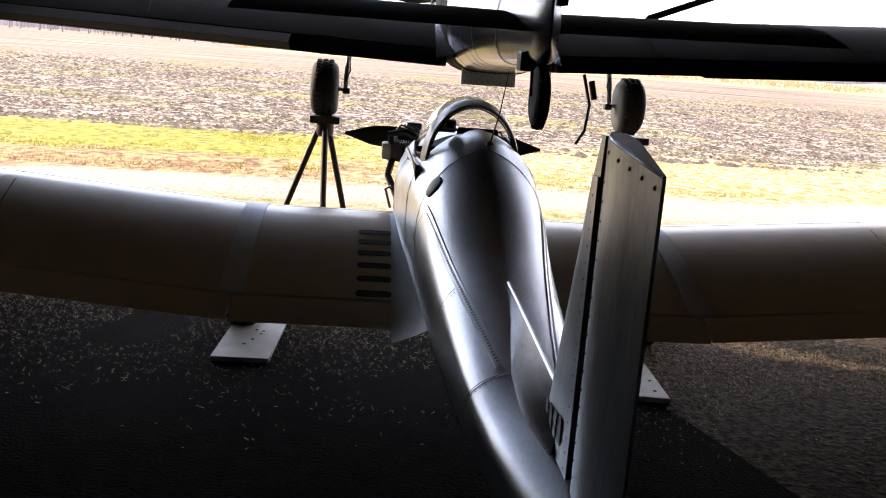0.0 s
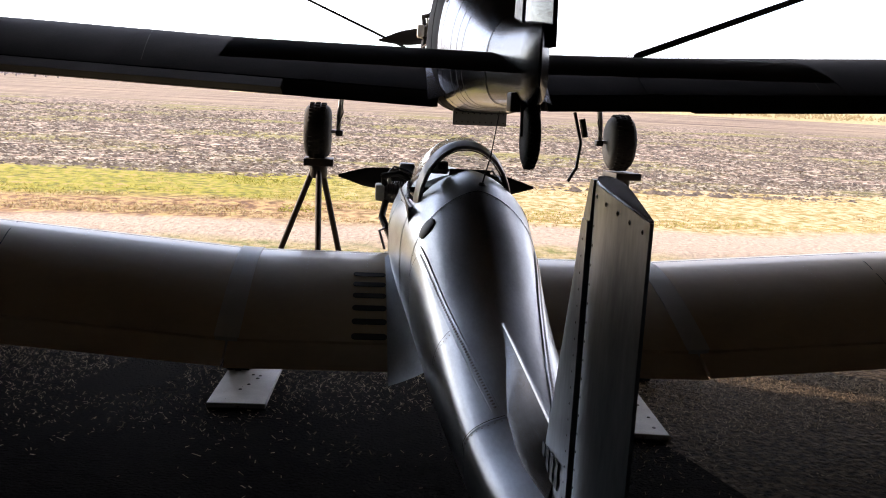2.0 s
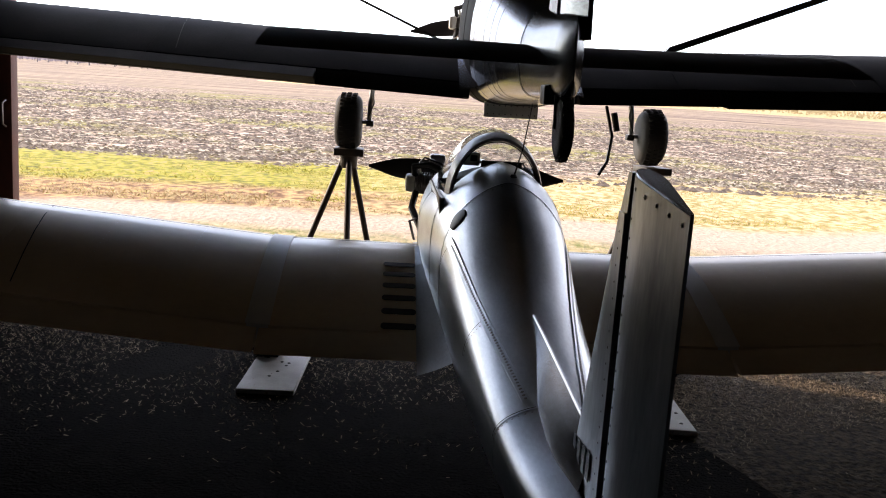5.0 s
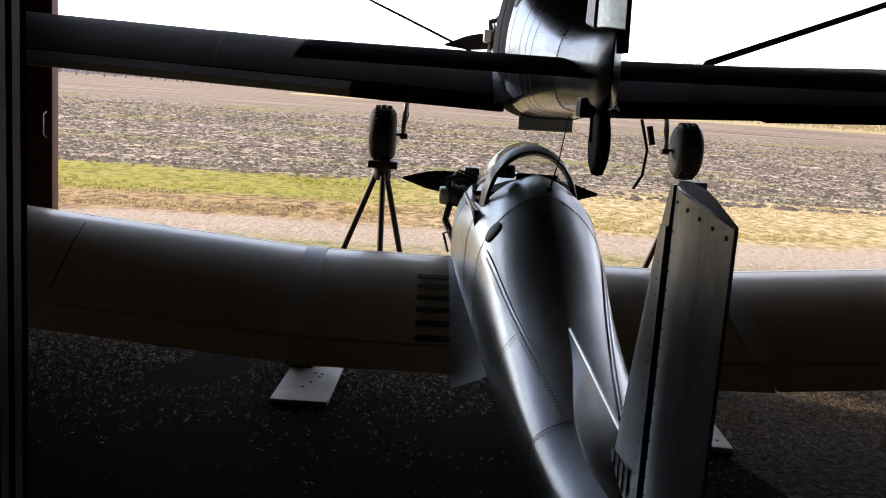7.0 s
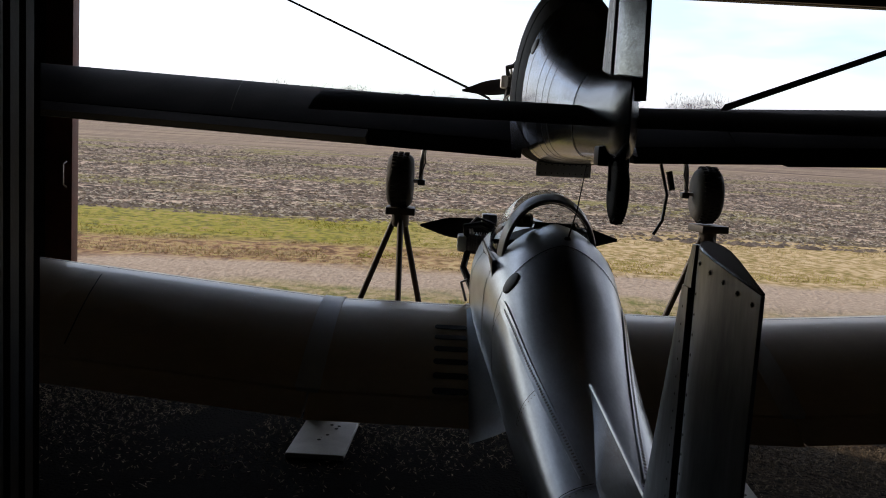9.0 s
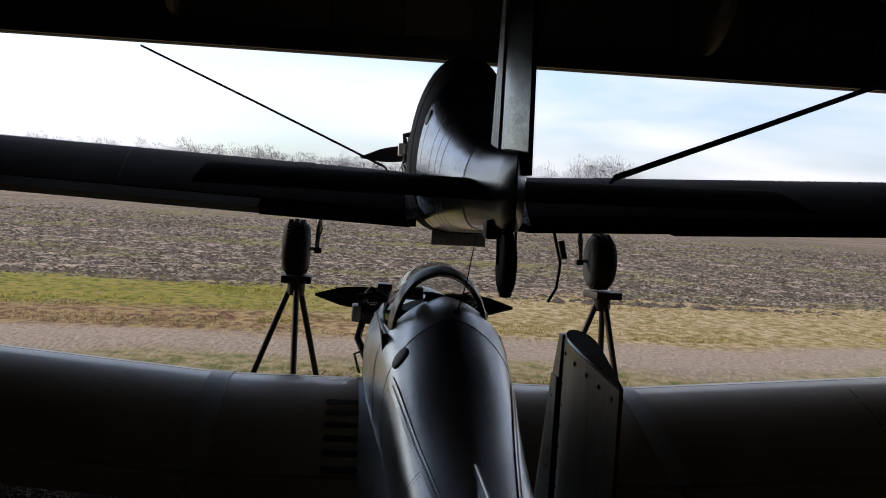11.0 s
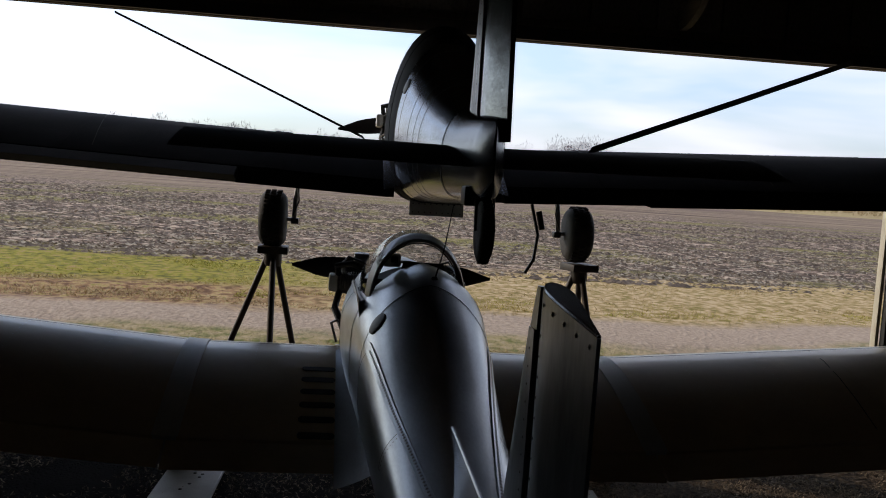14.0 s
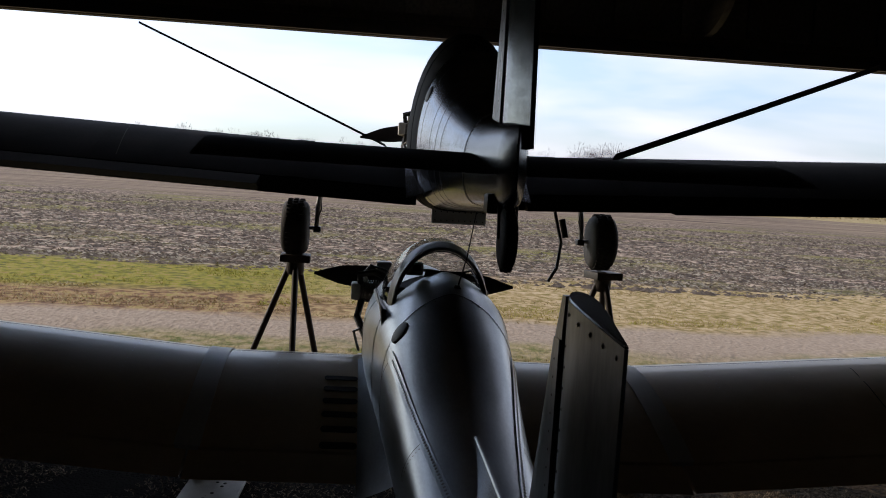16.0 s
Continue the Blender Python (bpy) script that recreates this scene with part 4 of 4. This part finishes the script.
def levee():
    bm = bmesh.new()
    ring = []
    for k in range(160):
        x = -20 + k * 2.4
        y = 148 + (x - 20) * 0.05 + 1.5 * noise.noise(Vector((x * 0.05, 0, 0)))
        h = (1.5 + 0.7 * noise.noise(Vector((x * 0.11, 5, 0)))) * min(1, k / 12)
        ring.append([(x, y - 5, -0.3), (x, y - 2.5, h * 0.35), (x, y - 0.8, h * 0.9), (x, y + 1.5, h), (x, y + 6, -0.3)])
    loft(ring, False, False, bm)
    tagged(part("grass_bank", bm, "drygrass"), "low bank of dry grass beyond the field", "bank", kind="structure")
    rnd = random.Random(8)
    v, f = [], []
    for k in range(5000):
        t = rnd.random()
        x = -20 + t * 380
        y = 146 + (x - 20) * 0.05 + rnd.uniform(-2, 2)
        fan(v, f, (x, y, 0.2 + rnd.random() * 0.9), rnd.uniform(0.3, 0.9), rnd.uniform(0.1, 0.3), (rnd.uniform(-0.4, 0.4), 0), 0.0)
    mesh_thing("bank_grass", v, f, "drygrass", "tall dry grass tufts on the bank", "grass")
    house = thing("farmhouse", "small white farmhouse among bare trees far off", "house", Matrix.Translation((-34, 262, 0)))
    part("wall", box((9, 6, 3.2), (0, 0, 1.5), 0.02), "house", house)
    part("roof", loft([[(-5, -3.6, 3.0), (-5, 0, 5.2), (-5, 3.6, 3.0)], [(5, -3.6, 3.0), (5, 0, 5.2), (5, 3.6, 3.0)]], False, True), "roof", house)
    for x in (-2.8, 0, 2.8):
        part("window", box((1.0, 0.05, 1.1), (x, -3.02, 1.8), 0), "black", house)


# ---- hangar ----
DOOR_Y, DOOR_L, DOOR_R, LINTEL = 7.0, -2.74, 4.53, 2.55
WING_L, WING_R = -4.6, 6.2
BAY_L, BAY_R, BAY_Y, BACK_Y, EAVE = -1.31, 2.75, 3.0, -1.6, 3.35


def ribbed(x0, y0, x1, y1, z0, z1, pitch=0.1, depth=0.018):
    """A sheet of ribbed metal between two plan points."""
    bm = bmesh.new()
    a, b = Vector((x0, y0, 0)), Vector((x1, y1, 0))
    d = (b - a)
    n = max(1, int(d.length / pitch))
    nrm = Vector((-d.y, d.x, 0)).normalized() * depth
    line = []
    for k in range(n):
        for f, g in ((0.0, 0), (0.55, 0), (0.68, 1), (0.87, 1)):
            line.append(a + d * ((k + f) / n) + nrm * g)
    line.append(b)
    back = [p - nrm.normalized() * 0.02 for p in line]
    loft([[(p.x, p.y, z0), (p.x, p.y, z1), (q.x, q.y, z1), (q.x, q.y, z0)] for p, q in zip(line, back)], True, True, bm)
    return bm


def hangar():
    # the floor's shade is put into the near-black dirt colour
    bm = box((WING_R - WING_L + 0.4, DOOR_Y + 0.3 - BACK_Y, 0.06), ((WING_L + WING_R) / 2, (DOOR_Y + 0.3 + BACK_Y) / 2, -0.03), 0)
    tagged(part("floor", bm, "dirt", smooth=False), "trodden dirt hangar floor, its shade put into near-black", "floor", kind="structure")

    # paler uneven sheet of litter over the dirt, toned as the lit floor
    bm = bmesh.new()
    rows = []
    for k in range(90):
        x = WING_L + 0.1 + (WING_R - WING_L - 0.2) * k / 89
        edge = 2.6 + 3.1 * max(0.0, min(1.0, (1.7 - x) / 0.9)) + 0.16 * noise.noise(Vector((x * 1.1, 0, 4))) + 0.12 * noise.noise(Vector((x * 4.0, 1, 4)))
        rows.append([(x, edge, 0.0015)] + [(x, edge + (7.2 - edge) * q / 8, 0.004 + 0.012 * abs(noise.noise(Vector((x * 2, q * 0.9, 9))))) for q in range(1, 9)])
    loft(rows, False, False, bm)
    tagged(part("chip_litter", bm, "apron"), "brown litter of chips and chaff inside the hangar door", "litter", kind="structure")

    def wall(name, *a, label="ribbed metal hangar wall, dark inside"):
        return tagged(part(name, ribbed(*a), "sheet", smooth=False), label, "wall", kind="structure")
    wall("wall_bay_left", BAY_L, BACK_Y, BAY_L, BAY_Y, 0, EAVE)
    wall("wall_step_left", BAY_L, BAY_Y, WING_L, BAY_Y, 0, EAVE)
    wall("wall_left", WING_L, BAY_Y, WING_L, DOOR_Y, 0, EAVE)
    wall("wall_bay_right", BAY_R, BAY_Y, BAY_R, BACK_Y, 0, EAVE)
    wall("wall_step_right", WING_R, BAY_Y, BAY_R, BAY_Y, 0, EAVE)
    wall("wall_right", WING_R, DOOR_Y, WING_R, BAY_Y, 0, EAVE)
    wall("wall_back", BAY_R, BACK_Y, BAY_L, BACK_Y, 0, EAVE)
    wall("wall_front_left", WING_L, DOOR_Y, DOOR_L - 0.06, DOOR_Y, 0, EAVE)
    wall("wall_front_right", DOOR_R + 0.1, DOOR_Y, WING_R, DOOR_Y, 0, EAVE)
    # lintel boards and header
    lin = tagged(part("wall_lintel", box((DOOR_R - DOOR_L + 0.2, 0.09, EAVE - LINTEL), ((DOOR_L + DOOR_R) / 2, DOOR_Y, (EAVE + LINTEL) / 2), 0.006), "wood"), "dark timber header over the hangar opening", "wall", kind="structure")
    for k in range(14):
        x = DOOR_L + 0.26 + k * 0.52
        part("board", box((0.5, 0.02, EAVE - LINTEL - 0.22), (x, DOOR_Y - 0.06, (EAVE + LINTEL) / 2 + 0.06), 0.004), "wood", lin)
    part("rail", box((DOOR_R - DOOR_L + 1.6, 0.05, 0.1), ((DOOR_L + DOOR_R) / 2, DOOR_Y - 0.1, LINTEL + 0.05), 0.006), "iron", lin, "dark steel door rail")
    lin.matrix_basis = Matrix.Translation((DOOR_L, 0, LINTEL)) @ Matrix.Rotation(radians(-0.45), 4, "Y") @ Matrix.Translation((-DOOR_L, 0, -LINTEL))  # it has sunk a little at one end
    # jambs
    jl = tagged(part("door_frame_left", box((0.2, 0.12, LINTEL), (DOOR_L - 0.1, DOOR_Y - 0.02, LINTEL / 2), 0.006), "redtrim"), "oxide red timber door post", "door frame", kind="structure")
    part("latch", tube([(DOOR_L - 0.04, DOOR_Y - 0.085, 0.95), (DOOR_L - 0.05, DOOR_Y - 0.12, 0.97), (DOOR_L - 0.05, DOOR_Y - 0.12, 1.12), (DOOR_L - 0.04, DOOR_Y - 0.085, 1.14)], 0.008, 8), "steel", jl, "pale steel pull handle")
    jr = tagged(part("door_frame_right", box((0.03, 0.07, LINTEL - 0.1), (DOOR_R + 0.018, DOOR_Y + 0.02, LINTEL / 2 - 0.05), 0.006), "cream"), "cream painted door edge catching the sun", "door frame", kind="structure")
    part("post", box((0.16, 0.06, LINTEL), (DOOR_R + 0.12, DOOR_Y - 0.045, LINTEL / 2), 0.006), "sheet", jr)
    part("hasp", box((0.02, 0.03, 0.08), (DOOR_R + 0.05, DOOR_Y - 0.12, 1.08), 0.004), "iron", jr)
    part("corner_bracket", plate([(DOOR_R - 0.06, DOOR_Y - 0.1, LINTEL), (DOOR_R + 0.2, DOOR_Y - 0.1, LINTEL), (DOOR_R + 0.2, DOOR_Y - 0.1, LINTEL - 0.16), (DOOR_R, DOOR_Y - 0.1, LINTEL - 0.13)], 0.03), "iron", jr)
    # roof deck with its rafters and purlins in one mesh
    bm = box((WING_R - WING_L + 0.4, DOOR_Y + 0.6 - BACK_Y, 0.05), ((WING_L + WING_R) / 2, (DOOR_Y + 0.6 + BACK_Y) / 2, EAVE + 0.34), 0)
    for y in [BACK_Y + 0.5 + 0.62 * k for k in range(14)]:
        box((WING_R - WING_L, 0.05, 0.1), ((WING_L + WING_R) / 2, y, EAVE + 0.26), 0.004, bm=bm)
    for x in (-3.2, -1.25, 0.7, 2.65, 4.6):
        box((0.06, DOOR_Y - BACK_Y, 0.2), (x, (DOOR_Y + BACK_Y) / 2, EAVE + 0.11), 0.005, bm=bm)
    tagged(part("ceiling", bm, "wood"), "dark timber roof deck with rafters and purlins", "ceiling", kind="structure")
    # curved knee braces under the rafters, by the opening
    for x in (-1.25, 2.65):
        rings = []
        for k in range(9):
            a = math.pi / 2 * k / 8
            y = DOOR_Y - 0.12 - 0.62 * math.sin(a)
            z = LINTEL + 0.2 + 0.7 * (1 - math.cos(a))
            rings.append([(x - 0.025, y, z), (x + 0.025, y, z), (x + 0.025, y + 0.12 * math.cos(a) + 0.02, z + 0.14), (x - 0.025, y + 0.12 * math.cos(a) + 0.02, z + 0.14)])
        tagged(part("knee_brace", loft(rings), "wood"), "curved timber knee brace under the roof", "brace", "knee braces", "structure")
    tagged(part("conduit", tube([(2.5, 5.0, 2.86), (3.2, 4.9, 2.76), (4.2, 4.8, 2.62)], 0.018, 8), "steel"), "thin bare metal conduit slung under the roof", "conduit", kind="structure")
    # side gap closings
    tagged(part("eave_front", box((WING_R - WING_L, 0.08, 0.4), ((WING_L + WING_R) / 2, DOOR_Y, EAVE + 0.17), 0), "wood"), "timber eave board closing the roof", "trim", kind="structure")
    tagged(part("eave_left", box((0.08, DOOR_Y - BACK_Y, 0.4), (WING_L, (DOOR_Y + BACK_Y) / 2, EAVE + 0.17), 0), "wood"), "timber eave board closing the roof", "trim", kind="structure")
    tagged(part("eave_right", box((0.08, DOOR_Y - BACK_Y, 0.4), (WING_R, (DOOR_Y + BACK_Y) / 2, EAVE + 0.17), 0), "wood"), "timber eave board closing the roof", "trim", kind="structure")
    tagged(part("eave_back", box((WING_R - WING_L, 0.08, 0.4), ((WING_L + WING_R) / 2, BACK_Y, EAVE + 0.17), 0), "wood"), "timber eave board closing the roof", "trim", kind="structure")


def stand(at):
    root = thing("tripod_stand", "black steel tripod stand under the raised aeroplane's wheel", "stand", Matrix.Translation(at), "wheel stands")
    part("top_plate", box((0.2, 0.2, 0.05), (0, 0, 0.963), 0.006), "iron", root)
    part("collar", turned([(0.85, 0.05), (0.87, 0.06), (0.94, 0.06)], (0, 0, 0), "z", 16), "iron", root)
    for a in (275, 172, 55):
        c, s = math.cos(radians(a)), math.sin(radians(a))
        leg = part("leg", tube([(0.03 * c, 0.03 * s, 0.93), (0.37 * c, 0.37 * s, 0.02)], 0.021, 10), "iron", root)
        part("foot", box((0.07, 0.07, 0.02), (0.37 * c, 0.37 * s, 0.01), 0.004), "iron", leg)
    return root


ground()
hangar()
parked = aircraft("polished aluminium low-wing aeroplane parked on the hangar floor", Matrix.Translation((0.484, 3.5, 0)), False)
tail_wheel(parked, (0, -1.85, 0.1), 0.1, 0.05)
raised = aircraft("polished aluminium aeroplane raised on tripod stands, tail slung", Matrix.Translation((0.735, 5.2, 1.012)) @ Matrix.Rotation(radians(-1.6), 4, "Z") @ Matrix.Rotation(radians(-0.6), 4, "Y"), True)


def raised_tail():
    for sgn in (-1, 1):
        rings = []
        for k in range(5):
            x = sgn * (0.04 + 1.2 * k / 4)
            rings.append(foil(x, (-0.98, 0.625 + 0.004 * k), (-1.52, 0.555 + 0.004 * k), 0.11))
        part("tailplane", loft(rings), "shadeskin", raised, "tailplane with its shade painted near-black")
    tail_wheel(raised, (0.0, -1.5, 0.305), 0.125, 0.062)
    part("bracket", box((0.1, 0.12, 0.08), (-0.03, -1.38, 0.44), 0.01), "black", raised)
    # open belly hatch hanging under the fuselage
    hatch = part("belly_hatch", box((0.32, 0.03, 0.13), (-0.03, 0.3, 0.345), 0.006), "white", raised, "white riveted belly hatch hanging open")
    rv = bmesh.new()
    for z in (0.3, 0.35, 0.395):
        rivets(rv, (-0.17, 0.283, z), (0.11, 0.283, z), 9, (0, -1, 0), 0.004)
    tagged(part("rivets", rv, "black", hatch), kind="stuff")
    part("pitot", tube([(0.52, -0.02, 0.35), (0.54, -0.04, 0.25)], 0.018, 8), "black", raised)
    part("hose", tube([(0.56, 0.4, 0.38), (0.6, 0.36, 0.2), (0.57, 0.3, 0.05), (0.52, 0.28, -0.03)], 0.01, 6), "black", raised)


raised_tail()
first = stand((-0.27, 6.4, 0))
copy_thing(first, Matrix.Translation((1.85, 6.36, 0)) @ Matrix.Rotation(radians(14), 4, "Z"))


def strap(name, pts, label, half):
    rings = []
    for p in pts:
        rings.append([(p[0], p[1], p[2] - half), (p[0], p[1] + 0.004, p[2] - half), (p[0], p[1] + 0.004, p[2] + half), (p[0], p[1], p[2] + half)])
    tagged(part(name, loft(rings), "strap"), label, "strap")


strap("sling_strap", [(-1.47, 6.86, 2.515), (-0.6, 6.38, 2.13), (0.265, 5.9, 1.74), (0.33, 5.86, 1.66)], "thin dark webbing strap from the header to the raised aeroplane", 0.008)
strap("sling_strap", [(4.03, 6.86, 2.63), (2.86, 6.28, 2.19), (1.683, 5.7, 1.756), (1.62, 5.68, 1.66)], "broad dark webbing strap from the header to the raised aeroplane", 0.022)
for pts, lab in ((((-0.611, 4.766), (-0.348, 4.763), (-0.38, 4.098), (-0.648, 4.1)), "whitewashed plank lying on the dirt floor"),
                 (((1.2, 4.46), (1.46, 4.43), (1.43, 3.797), (1.17, 3.825)), "whitewashed plank with dark knots lying on the dirt floor")):
    bm = bmesh.new()
    plate([(x, y, 0.014) for x, y in pts], 0.024, bm)
    bmesh.ops.bevel(bm, geom=bm.edges[:], offset=0.003, segments=1, affect="EDGES")
    pl = tagged(part("plank", bm, "board"), lab, "plank", "planks on the floor")
    cx, cy = sum(p[0] for p in pts) / 4, sum(p[1] for p in pts) / 4
    rnd = random.Random(len(lab))
    for k in range(6):
        part("nail_hole", turned([(0.0, 0.009), (0.003, 0.007)], (cx + rnd.uniform(-0.09, 0.09), cy + rnd.uniform(-0.25, 0.25), 0.026), "z", 8), "black", pl)
levee()
trees()
scatter()
